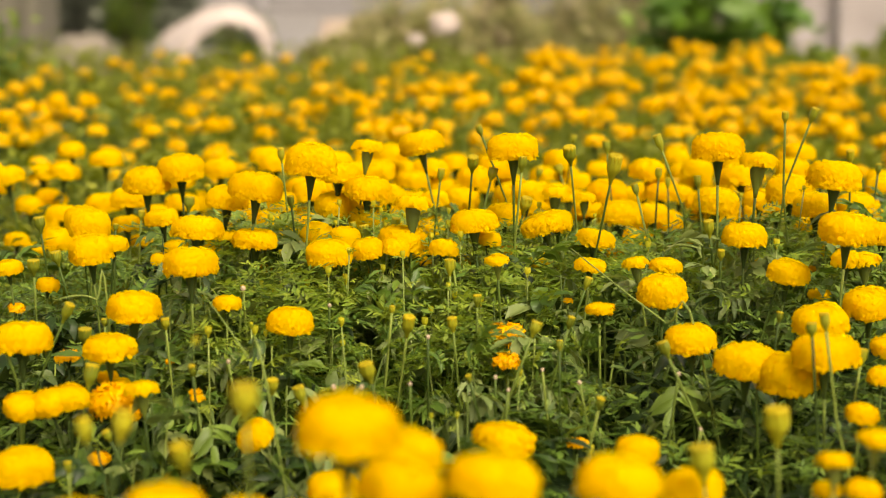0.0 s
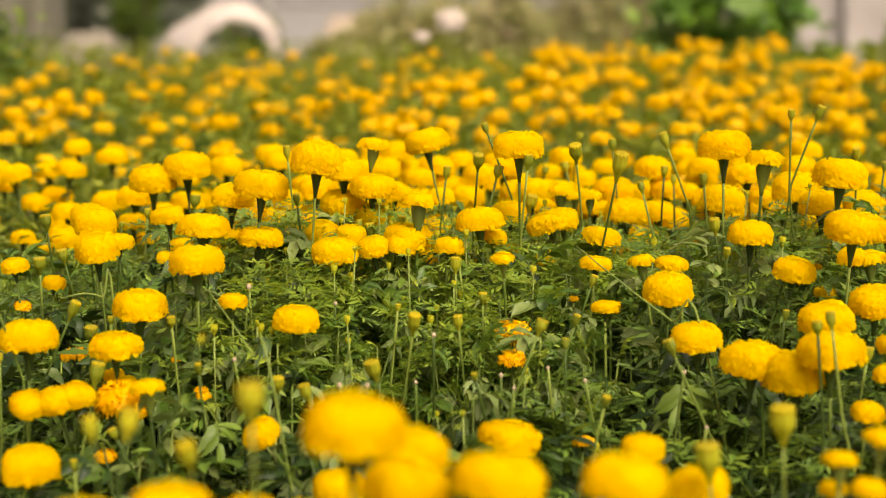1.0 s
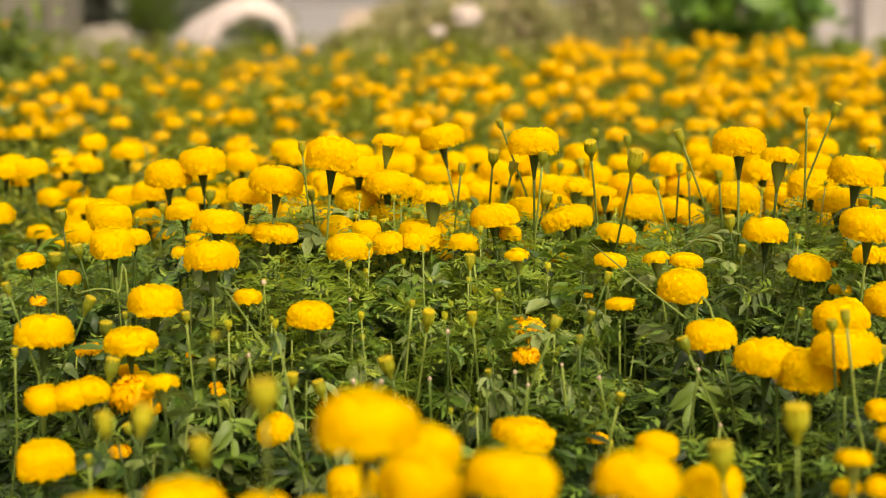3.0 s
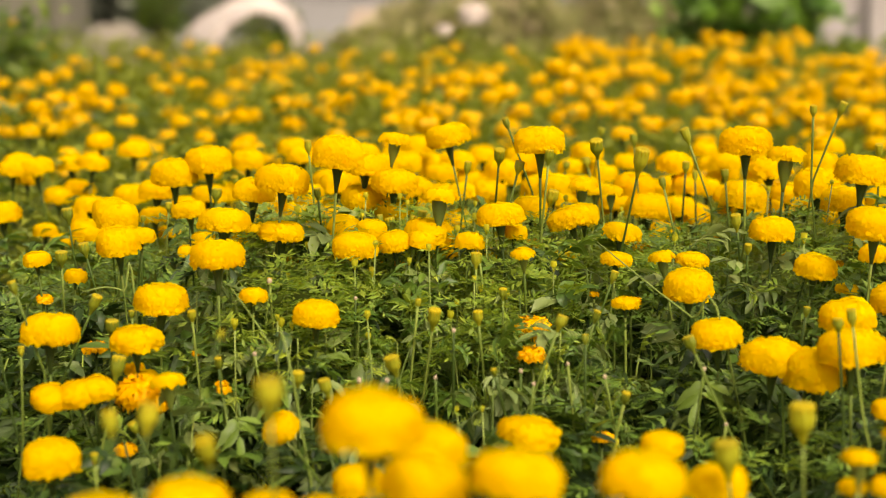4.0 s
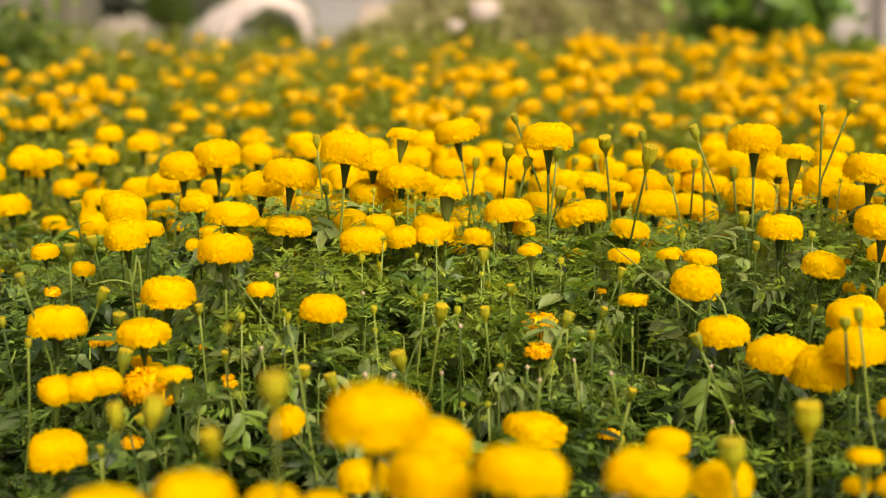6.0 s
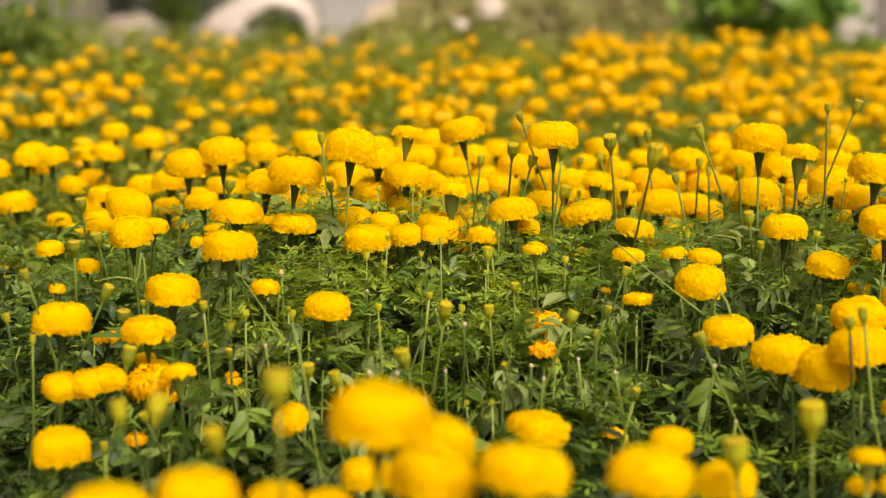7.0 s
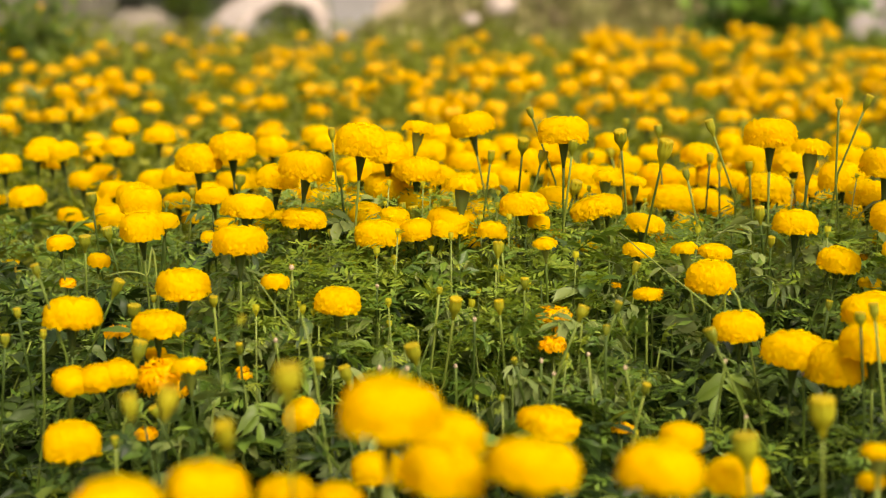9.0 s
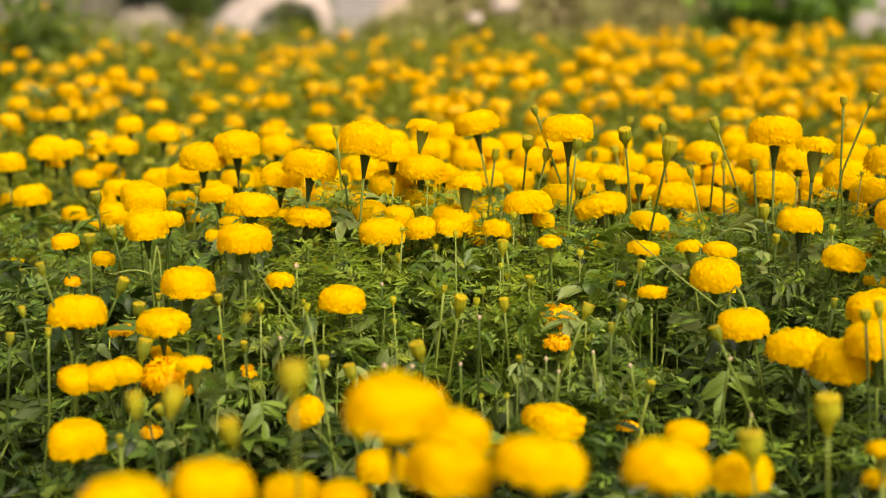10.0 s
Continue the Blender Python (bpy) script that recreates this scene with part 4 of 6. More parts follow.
marigold(-0.401, 1.940, 0.679, 0.0520, "old", 0.00, 0.25)
marigold(-0.619, 2.970, 0.769, 0.0586, "full", -0.01, 0.05)
marigold(-0.547, 2.873, 0.793, 0.0605, "full", 0.05, 0.03)
marigold(-0.706, 2.964, 0.735, 0.0586, "full", 0.00, 0.04)
marigold(-0.638, 2.712, 0.746, 0.0648, "full", 0.03, 0.04)
marigold(-0.495, 2.868, 0.767, 0.0605, "full", -0.01, 0.01)
marigold(-0.417, 2.406, 0.768, 0.0329, "full", 0.06, 0.04)
marigold(-0.184, 2.377, 0.813, 0.0503, "full", 0.00, 0.17)
marigold(-0.272, 2.765, 0.758, 0.0490, "full", 0.04, 0.06)
marigold(-0.151, 2.881, 0.841, 0.0586, "full", 0.01, -0.01)
marigold(-0.090, 2.775, 0.813, 0.0528, "full", 0.06, 0.03)
marigold(0.098, 2.981, 0.831, 0.0626, "full", 0.00, 0.07)
marigold(0.199, 2.874, 0.803, 0.0566, "full", 0.05, 0.04)
marigold(0.278, 2.776, 0.818, 0.0716, "full", 0.00, 0.11)
marigold(0.240, 2.972, 0.781, 0.0465, "full", 0.03, -0.01)
marigold(0.292, 2.670, 0.797, 0.0727, "full", 0.04, 0.04)
marigold(0.358, 2.881, 0.842, 0.0625, "full", 0.00, 0.06)
marigold(0.383, 2.875, 0.808, 0.0644, "full", 0.01, 0.11)
marigold(0.230, 2.461, 0.782, 0.0370, "full", 0.01, 0.04)
marigold(0.204, 2.248, 0.788, 0.0446, "flat", 0.06, 0.01)
marigold(0.308, 2.248, 0.788, 0.0462, "flat", 0.05, 0.03)
marigold(0.001, 2.307, 0.802, 0.0426, "full", 0.06, -0.00)
marigold(0.561, 2.264, 0.792, 0.0434, "full", 0.02, -0.03)
marigold(0.203, 2.105, 0.757, 0.0347, "flat", -0.02, 0.03)
marigold(-0.801, 3.168, 0.739, 0.0582, "full", 0.02, 0.11)
marigold(-0.732, 3.179, 0.801, 0.0603, "full", 0.09, -0.02)
marigold(-0.599, 2.241, 0.786, 0.0383, "full", -0.04, 0.08)
marigold(0.493, 3.179, 0.807, 0.0646, "full", 0.02, -0.02)
marigold(-0.026, 3.179, 0.807, 0.0754, "full", 0.02, -0.02)
marigold(0.024, 3.281, 0.805, 0.0555, "full", -0.04, -0.02)
marigold(-0.081, 3.179, 0.807, 0.0646, "full", -0.01, 0.12)
marigold(0.653, 3.080, 0.819, 0.0626, "full", 0.02, 0.03)
marigold(-0.214, 1.817, 0.671, 0.0440, "flat", -0.35, 0.25, None, 1.3)
marigold(-0.067, 2.307, 0.802, 0.0441, "full", 0.13, 0.01)
marigold(-0.353, 2.976, 0.801, 0.0606, "full", -0.01, 0.02)
marigold(-0.142, 2.355, 0.810, 0.0482, "full", 0.02, 0.02)
marigold(-0.439, 1.888, 0.697, 0.0432, "full", 0.05, 0.20)
marigold(-0.852, 3.053, 0.806, 0.0605, "full", 0.07, 0.02)
marigold(-0.854, 3.149, 0.776, 0.0517, "full", 0.03, 0.04)
marigold(-0.888, 2.948, 0.797, 0.0606, "full", -0.04, -0.01)
marigold(-0.909, 3.034, 0.715, 0.0480, "full", -0.00, -0.06)
marigold(-0.785, 2.624, 0.674, 0.0364, "full", 0.00, 0.03)
marigold(-0.0705, 1.180, 0.862, 0.0731, "full", 0.01, 0.03)
marigold(-0.0325, 1.302, 0.807, 0.0627, "full", 0.02, 0.02)
marigold(0.0385, 1.202, 0.815, 0.0715, "full", 0.03, -0.04)
marigold(0.1375, 1.231, 0.805, 0.0681, "full", 0.05, -0.01)
marigold(0.200, 1.640, 0.707, 0.0446, "full", 0.02, 0.01)
marigold(0.243, 1.537, 0.700, 0.0603, "full", -0.02, -0.00)
marigold(-0.0345, 1.249, 0.792, 0.0656, "full", 0.07, -0.01)
marigold(-0.116, 1.681, 0.652, 0.0566, "full", -0.06, 0.04)
marigold(-0.2105, 1.198, 0.790, 0.0648, "full", 0.01, 0.03)
marigold(-0.1635, 1.293, 0.756, 0.0473, "full", -0.05, 0.00)
marigold(-0.2645, 1.137, 0.796, 0.0695, "full", 0.05, -0.01)
marigold(-0.1245, 1.334, 0.738, 0.0452, "full", 0.03, 0.06)
marigold(0.360, 1.489, 0.713, 0.0271, "full", 0.01, -0.02)
marigold(0.382, 1.441, 0.729, 0.0323, "full", 0.10, 0.04)
marigold(-0.222, 2.876, 0.814, 0.0586, "full", 0.01, 0.02)
marigold(-0.168, 2.973, 0.786, 0.0555, "full", -0.05, 0.02)
marigold(-0.083, 2.870, 0.780, 0.0586, "full", 0.01, -0.00)
marigold(-0.119, 3.080, 0.817, 0.0626, "full", 0.01, 0.08)
marigold(-0.055, 3.077, 0.798, 0.0626, "full", 0.02, 0.03)
marigold(-0.004, 3.174, 0.772, 0.0603, "full", 0.05, 0.07)
marigold(0.021, 3.170, 0.751, 0.0452, "full", 0.05, -0.00)
marigold(-0.269, 3.075, 0.788, 0.0543, "full", -0.09, 0.06)
marigold(-0.301, 2.867, 0.758, 0.0547, "full", 0.00, 0.02)
marigold(-0.359, 2.867, 0.760, 0.0586, "full", 0.02, 0.01)
marigold(0.324, 2.972, 0.779, 0.0606, "full", -0.03, 0.10)
marigold(0.262, 2.967, 0.753, 0.0505, "full", -0.08, 0.06)
marigold(0.345, 2.867, 0.761, 0.0586, "full", 0.05, 0.10)
marigold(0.429, 2.973, 0.786, 0.0525, "full", 0.01, 0.05)
marigold(0.483, 3.278, 0.792, 0.0644, "full", -0.05, 0.03)
marigold(0.536, 3.074, 0.786, 0.0543, "full", -0.10, 0.01)
marigold(0.543, 2.869, 0.773, 0.0586, "full", -0.00, 0.03)
marigold(0.654, 2.977, 0.809, 0.0566, "full", -0.02, 0.08)
marigold(0.583, 2.869, 0.773, 0.0586, "full", -0.08, 0.04)
marigold(0.649, 2.767, 0.769, 0.0566, "full", -0.02, 0.03)
marigold(0.751, 2.869, 0.773, 0.0586, "full", 0.00, 0.11)
marigold(0.818, 3.075, 0.788, 0.0522, "full", -0.05, 0.08)
marigold(0.042, 3.174, 0.772, 0.0539, "full", 0.07, 0.02)
marigold(0.083, 3.273, 0.761, 0.0555, "full", -0.03, -0.02)
marigold(0.117, 2.866, 0.756, 0.0488, "full", -0.04, 0.11)
marigold(-0.021, 2.765, 0.760, 0.0528, "full", -0.11, 0.05)
marigold(-0.098, 2.766, 0.765, 0.0566, "full", -0.03, 0.11)
marigold(-0.143, 2.867, 0.760, 0.0488, "full", 0.02, -0.02)
marigold(-0.242, 2.867, 0.760, 0.0508, "full", -0.03, 0.04)
marigold(-0.614, 2.762, 0.739, 0.0528, "full", 0.01, -0.01)
marigold(-0.718, 2.857, 0.705, 0.0410, "full", -0.01, 0.01)
marigold(-0.469, 2.323, 0.806, 0.0397, "full", 0.02, 0.04)
marigold(-0.509, 2.761, 0.737, 0.0396, "full", 0.01, 0.01)
marigold(-0.747, 2.860, 0.722, 0.0430, "full", 0.04, 0.01)
marigold(-0.403, 2.453, 0.780, 0.0369, "full", -0.04, 0.01)
marigold(-0.343, 2.445, 0.778, 0.0368, "full", -0.02, 0.02)
marigold(0.249, 3.277, 0.783, 0.0511, "full", -0.10, 0.08)
marigold(0.321, 3.378, 0.782, 0.0527, "full", 0.03, 0.08)
marigold(0.205, 3.376, 0.771, 0.0527, "full", -0.02, 0.06)
marigold(0.097, 3.281, 0.805, 0.0578, "full", 0.01, 0.03)
marigold(-0.113, 2.489, 0.925, 0.0444, "half", 0.09, 0.01)
marigold(-0.042, 2.326, 0.862, 0.0530, "half", 0.03, -0.04)
marigold(0.467, 2.436, 0.909, 0.0553, "half", 0.03, 0.02)
marigold(-0.357, 1.900, 0.702, 0.0388, "half", -0.05, 0.01)
marigold(0.267, 2.254, 0.789, 0.0360, "half", -0.11, -0.01)
marigold(0.355, 1.445, 0.754, 0.0318, "half", 0.01, -0.07)
marigold(0.394, 1.449, 0.774, 0.0318, "half", 0.05, 0.07)
marigold(0.3235, 1.549, 0.762, 0.0262, "bud", -0.04, 0.03)
marigold(0.243, 1.494, 0.742, 0.0225, "bud", -0.07, 0.02)
marigold(0.072, 2.165, 0.810, 0.0301, "half", -0.04, 0.12)
marigold(0.586, 2.264, 0.792, 0.0424, "half", -0.06, 0.06)
marigold(-0.312, 2.355, 0.810, 0.0359, "half", 0.06, -0.01)
marigold(0.084, 2.165, 0.709, 0.0505, "old", -0.01, 0.06)
marigold(0.082, 2.062, 0.698, 0.0333, "old", -0.03, 0.08)
marigold(-0.400, 2.030, 0.639, 0.0358, "old", 0.11, 0.03)
marigold(-0.420, 1.945, 0.604, 0.0276, "old", -0.04, 0.05)
marigold(0.166, 1.972, 0.615, 0.0252, "old", 0.02, 0.00)
marigold(-0.314, 2.054, 0.651, 0.0188, "old", -0.01, 0.03)
marigold(0.509, 2.460, 0.753, 0.0256, "old", 0.03, 0.08)
marigold(-0.491, 2.111, 0.691, 0.0297, "old", -0.02, -0.02)
marigold(-0.187, 2.204, 0.714, 0.0185, "old", -0.08, 0.10)
marigold(0.224, 2.248, 0.726, 0.0314, "old", -0.02, 0.01)
marigold(-0.593, 2.253, 0.727, 0.0236, "old", 0.12, 0.07)
marigold(-0.245, 2.488, 0.916, 0.0118, "bud", 0.25, 0.02, 0.06)
marigold(0.055, 2.494, 0.952, 0.0103, "bud", -0.08, -0.01, 0.25)
marigold(-0.003, 2.483, 0.886, 0.0110, "bud", 0.07, 0.06)
marigold(0.044, 2.436, 0.909, 0.0173, "bud", 0.04, 0.21)
marigold(0.072, 2.384, 0.900, 0.0141, "bud", 0.15, -0.06)
marigold(0.113, 2.337, 0.921, 0.0124, "bud", 0.05, 0.08)
marigold(0.184, 2.389, 0.928, 0.0176, "bud", -0.08, 0.22)
marigold(0.238, 2.286, 0.923, 0.0203, "bud", 0.10, 0.15)
marigold(0.267, 2.689, 0.906, 0.0127, "bud", -0.06, -0.06)
marigold(0.237, 2.990, 0.886, 0.0115, "bud", 0.08, 0.01)
marigold(0.326, 2.491, 0.935, 0.0132, "bud", -0.06, 0.02, 0.25)
marigold(0.339, 2.582, 0.875, 0.0107, "bud", 0.02, 0.04)
marigold(0.497, 2.398, 0.981, 0.0113, "bud", -0.02, 0.07)
marigold(0.538, 2.398, 0.984, 0.0127, "bud", 0.32, 0.12, -0.2)
marigold(0.616, 2.487, 0.913, 0.0118, "bud", -0.06, 0.19)
marigold(0.385, 2.481, 0.876, 0.0118, "bud", -0.05, -0.09)
marigold(0.291, 2.479, 0.864, 0.0103, "bud", -0.15, -0.13)
marigold(0.169, 2.880, 0.838, 0.0128, "bud", 0.13, -0.06)
marigold(0.204, 2.882, 0.845, 0.0119, "bud", -0.16, -0.02)
marigold(0.367, 2.679, 0.848, 0.0095, "bud", -0.02, -0.07)
marigold(-0.221, 2.377, 0.860, 0.0099, "bud", -0.06, 0.03)
marigold(-0.399, 2.575, 0.830, 0.0153, "bud", 0.07, -0.05)
marigold(-0.455, 2.467, 0.826, 0.0103, "bud", 0.06, 0.05)
marigold(-0.482, 2.405, 0.817, 0.0072, "bud", 0.06, -0.01)
marigold(-0.398, 2.776, 0.824, 0.0115, "bud", -0.13, 0.11)
marigold(0.685, 2.584, 0.882, 0.0107, "bud", 0.06, -0.02)
marigold(0.386, 2.370, 0.823, 0.0155, "bud", -0.09, 0.08)
marigold(0.459, 2.577, 0.841, 0.0107, "bud", 0.22, 0.06)
marigold(-0.477, 2.056, 0.765, 0.0148, "bud", 0.28, 0.05)
marigold(-0.451, 2.033, 0.739, 0.0147, "bud", 0.04, 0.07)
marigold(-0.415, 1.896, 0.723, 0.0160, "bud", 0.12, -0.09)
marigold(-0.203, 1.909, 0.706, 0.0127, "bud", 0.02, 0.13)
marigold(-0.169, 1.893, 0.700, 0.0138, "bud", -0.17, 0.05)
marigold(-0.044, 2.053, 0.749, 0.0148, "bud", 0.08, 0.17)
marigold(0.163, 2.068, 0.748, 0.0106, "bud", 0.17, 0.03)
marigold(0.112, 1.955, 0.766, 0.0141, "bud", 0.23, -0.06)
marigold(-0.087, 1.848, 0.739, 0.0156, "bud", -0.16, 0.14)
marigold(0.261, 1.902, 0.753, 0.0138, "bud", 0.07, -0.06, 0.3)
marigold(0.184, 1.876, 0.693, 0.0097, "bud", 0.12, 0.10)
marigold(0.507, 1.949, 0.732, 0.0118, "bud", 0.08, -0.01)
marigold(-0.225, 1.464, 0.862, 0.0053, "bud", -0.14, -0.11, -0.25)
marigold(-0.150, 1.212, 0.876, 0.0198, "bud", -0.02, 0.02)
marigold(-0.304, 1.354, 0.812, 0.0140, "bud", -0.06, -0.02)
marigold(-0.271, 1.354, 0.817, 0.0156, "bud", 0.10, -0.06)
marigold(-0.214, 1.302, 0.804, 0.0151, "bud", -0.08, 0.19)
marigold(0.421, 1.846, 0.789, 0.0118, "bud", -0.07, -0.02, 0.06, 1.0, 0.03)
marigold(0.436, 1.846, 0.798, 0.0112, "bud", -0.1, -0.05, 0.09, 1.0, 0.03)
marigold(0.470, 2.248, 0.788, 0.0134, "bud", 0.18, -0.07)
marigold(-0.130, 2.371, 0.824, 0.0099, "bud", -0.09, -0.07)
marigold(-0.114, 2.369, 0.816, 0.0127, "bud", -0.11, -0.03)
marigold(-0.069, 2.371, 0.828, 0.0127, "bud", 0.10, 0.02)
marigold(0.125, 2.475, 0.842, 0.0176, "bud", 0.15, 0.09)
marigold(-0.541, 2.278, 0.795, 0.0150, "bud", -0.14, 0.03)
marigold(-0.599, 2.425, 0.820, 0.0159, "bud", -0.07, -0.00)
marigold(-0.566, 2.248, 0.788, 0.0161, "bud", 0.01, 0.06)
marigold(-0.267, 2.166, 0.771, 0.0078, "bud", 0.05, -0.14)
marigold(-0.433, 2.068, 0.748, 0.0075, "bud", -0.02, -0.01)
marigold(0.195, 2.190, 0.776, 0.0105, "bud", 0.20, 0.01)
marigold(0.407, 1.948, 0.725, 0.0082, "bud", -0.00, 0.03)
marigold(0.434, 2.084, 0.752, 0.0088, "bud", 0.09, -0.06)
marigold(0.009, 2.248, 0.788, 0.0121, "bud", -0.02, 0.02)
marigold(0.045, 2.132, 0.764, 0.0115, "bud", -0.00, 0.01)
marigold(0.012, 2.065, 0.747, 0.0112, "bud", -0.06, 0.04)
marigold(0.031, 1.922, 0.711, 0.0081, "bud", -0.15, 0.16)
marigold(0.145, 2.004, 0.733, 0.0085, "bud", -0.00, -0.12)
marigold(-0.302, 1.937, 0.717, 0.0094, "bud", -0.03, 0.11)
marigold(-0.415, 1.761, 0.651, 0.0086, "bud", -0.02, 0.02)
marigold(-0.382, 1.817, 0.671, 0.0099, "bud", -0.25, 0.14)
marigold(-2.675, 9.606, 0.785, 0.0643, "far", 0.03, 0.00)
marigold(-1.748, 5.999, 0.779, 0.0485, "far", 0.02, -0.03)
marigold(-1.509, 5.570, 0.754, 0.0563, "far", 0.00, 0.04)
marigold(-1.383, 5.365, 0.799, 0.0470, "far", 0.04, 0.02)
marigold(-1.538, 6.424, 0.786, 0.0474, "far", -0.06, 0.06)
marigold(-1.549, 5.158, 0.794, 0.0417, "far", -0.03, 0.08)
marigold(-1.488, 5.127, 0.736, 0.0624, "far", -0.01, 0.03)
marigold(-1.352, 4.597, 0.736, 0.0561, "far", -0.03, 0.12)
marigold(-1.439, 5.173, 0.723, 0.0524, "far", 0.00, 0.01)
marigold(-1.126, 4.265, 0.809, 0.0490, "far", 0.01, 0.05)
marigold(-1.218, 4.667, 0.731, 0.0632, "far", 0.07, 0.01)
marigold(-1.167, 4.632, 0.799, 0.0531, "far", -0.02, 0.03)
marigold(-1.189, 4.882, 0.744, 0.0593, "far", -0.15, 0.06)
marigold(-1.250, 5.366, 0.727, 0.0616, "far", 0.00, 0.11)
marigold(-1.139, 4.776, 0.721, 0.0581, "far", 0.04, 0.02)
marigold(-1.089, 4.038, 0.767, 0.0547, "far", -0.06, -0.04)
marigold(-1.272, 4.483, 0.718, 0.0516, "far", 0.02, 0.01)
marigold(-1.128, 3.765, 0.782, 0.0459, "far", 0.08, 0.04)
marigold(-1.137, 4.473, 0.728, 0.0605, "far", 0.00, 0.04)
marigold(-2.675, 9.632, 0.789, 0.0643, "far", -0.07, 0.13)
marigold(-1.886, 7.272, 0.771, 0.0584, "far", -0.10, 0.12)
marigold(-1.533, 7.095, 0.727, 0.0570, "far", 0.03, 0.13)
marigold(-1.417, 7.156, 0.777, 0.0479, "far", -0.06, -0.07)
marigold(-1.704, 7.255, 0.716, 0.0681, "far", 0.06, -0.01)
marigold(-1.436, 5.581, 0.777, 0.0600, "far", 0.01, 0.01)
marigold(-1.567, 5.849, 0.730, 0.0511, "far", 0.04, 0.06)
marigold(-1.498, 6.067, 0.765, 0.0570, "far", -0.05, 0.02)
marigold(-1.186, 5.083, 0.784, 0.0580, "far", 0.04, -0.03)
marigold(-1.362, 5.176, 0.714, 0.0698, "far", 0.02, 0.05)
marigold(-1.223, 5.159, 0.734, 0.0625, "far", -0.03, 0.02)
marigold(-1.113, 5.190, 0.772, 0.0593, "far", -0.03, 0.06)
marigold(-1.075, 4.851, 0.762, 0.0489, "far", 0.03, 0.02)
marigold(-1.156, 4.274, 0.745, 0.0490, "far", 0.03, 0.03)
marigold(-1.169, 4.651, 0.713, 0.0628, "far", 0.03, 0.10)
marigold(-1.188, 4.572, 0.735, 0.0463, "far", 0.05, 0.01)
marigold(-1.187, 5.183, 0.646, 0.0455, "far", -0.03, 0.09)
marigold(-0.998, 4.491, 0.687, 0.0455, "far", 0.03, 0.06)
marigold(-0.927, 4.421, 0.756, 0.0506, "far", -0.03, 0.06)
marigold(-1.082, 5.785, 0.724, 0.0621, "far", 0.09, 0.04)
marigold(-1.058, 5.956, 0.754, 0.0479, "far", -0.02, 0.04)
marigold(-1.243, 7.111, 0.740, 0.0523, "far", -0.10, -0.00)
marigold(-0.933, 5.607, 0.758, 0.0564, "far", 0.06, 0.02)
marigold(-1.472, 8.627, 0.728, 0.0576, "far", -0.05, -0.01)
marigold(-1.138, 7.300, 0.770, 0.0585, "far", -0.00, 0.02)
marigold(-0.773, 5.060, 0.754, 0.0544, "far", 0.01, 0.01)
marigold(-0.814, 4.930, 0.714, 0.0564, "far", 0.02, 0.06)
marigold(-0.786, 4.442, 0.754, 0.0508, "far", -0.03, 0.08)
marigold(-0.862, 4.680, 0.687, 0.0473, "far", -0.04, 0.08)
marigold(-0.679, 4.199, 0.737, 0.0481, "far", 0.11, 0.01)
marigold(-0.705, 4.718, 0.736, 0.0571, "far", -0.03, 0.07)
marigold(-0.648, 4.625, 0.753, 0.0497, "far", -0.07, 0.09)
marigold(-0.840, 5.897, 0.730, 0.0633, "far", -0.02, 0.03)
marigold(-0.779, 6.140, 0.784, 0.0492, "far", -0.12, -0.04)
marigold(-0.831, 7.115, 0.724, 0.0618, "far", -0.02, -0.02)
marigold(-0.768, 7.330, 0.715, 0.0588, "far", 0.04, -0.04)
marigold(-0.613, 5.328, 0.718, 0.0679, "far", 0.08, 0.00)
marigold(-0.498, 4.831, 0.770, 0.0584, "far", -0.04, 0.02)
marigold(-0.508, 4.687, 0.716, 0.0662, "far", -0.10, 0.04)
marigold(-0.494, 4.418, 0.695, 0.0477, "far", -0.04, 0.04)
marigold(-0.827, 4.069, 0.736, 0.0467, "far", 0.10, 0.01)
marigold(-0.811, 4.203, 0.711, 0.0482, "far", -0.00, 0.03)
marigold(-0.903, 3.690, 0.753, 0.0499, "far", 0.06, -0.03)
marigold(-0.894, 3.878, 0.717, 0.0709, "far", -0.02, 0.04)
marigold(-0.794, 3.969, 0.693, 0.0457, "far", 0.03, 0.01)
marigold(-0.506, 3.634, 0.778, 0.0490, "far", 0.09, 0.01)
marigold(-0.550, 3.989, 0.671, 0.0458, "far", 0.10, -0.01)
marigold(-0.507, 3.884, 0.743, 0.0446, "far", 0.00, 0.03)
marigold(-0.768, 8.130, 0.739, 0.0543, "far", -0.05, 0.03)
marigold(-0.591, 7.798, 0.719, 0.0521, "far", -0.05, -0.02)
marigold(-0.412, 5.621, 0.773, 0.0640, "far", -0.06, 0.03)
marigold(-0.420, 4.890, 0.779, 0.0591, "far", 0.05, 0.05)
marigold(-0.409, 5.220, 0.724, 0.0630, "far", 0.07, 0.07)
marigold(-0.350, 5.648, 0.742, 0.0643, "far", -0.02, 0.06)
marigold(-0.225, 6.184, 0.756, 0.0496, "far", 0.05, 0.07)
marigold(-0.156, 7.952, 0.717, 0.0742, "far", 0.03, 0.02)
marigold(-0.070, 7.437, 0.787, 0.0495, "far", -0.05, 0.02)
marigold(-0.106, 6.013, 0.740, 0.0603, "far", -0.05, 0.08)
marigold(-0.034, 5.914, 0.762, 0.0711, "far", -0.04, 0.02)
marigold(-0.238, 4.929, 0.760, 0.0496, "far", 0.03, 0.07)
marigold(-0.226, 5.242, 0.758, 0.0491, "far", -0.06, 0.02)
marigold(-0.163, 4.510, 0.767, 0.0575, "far", 0.04, 0.12)
marigold(-0.209, 4.354, 0.767, 0.0497, "far", -0.02, -0.07)
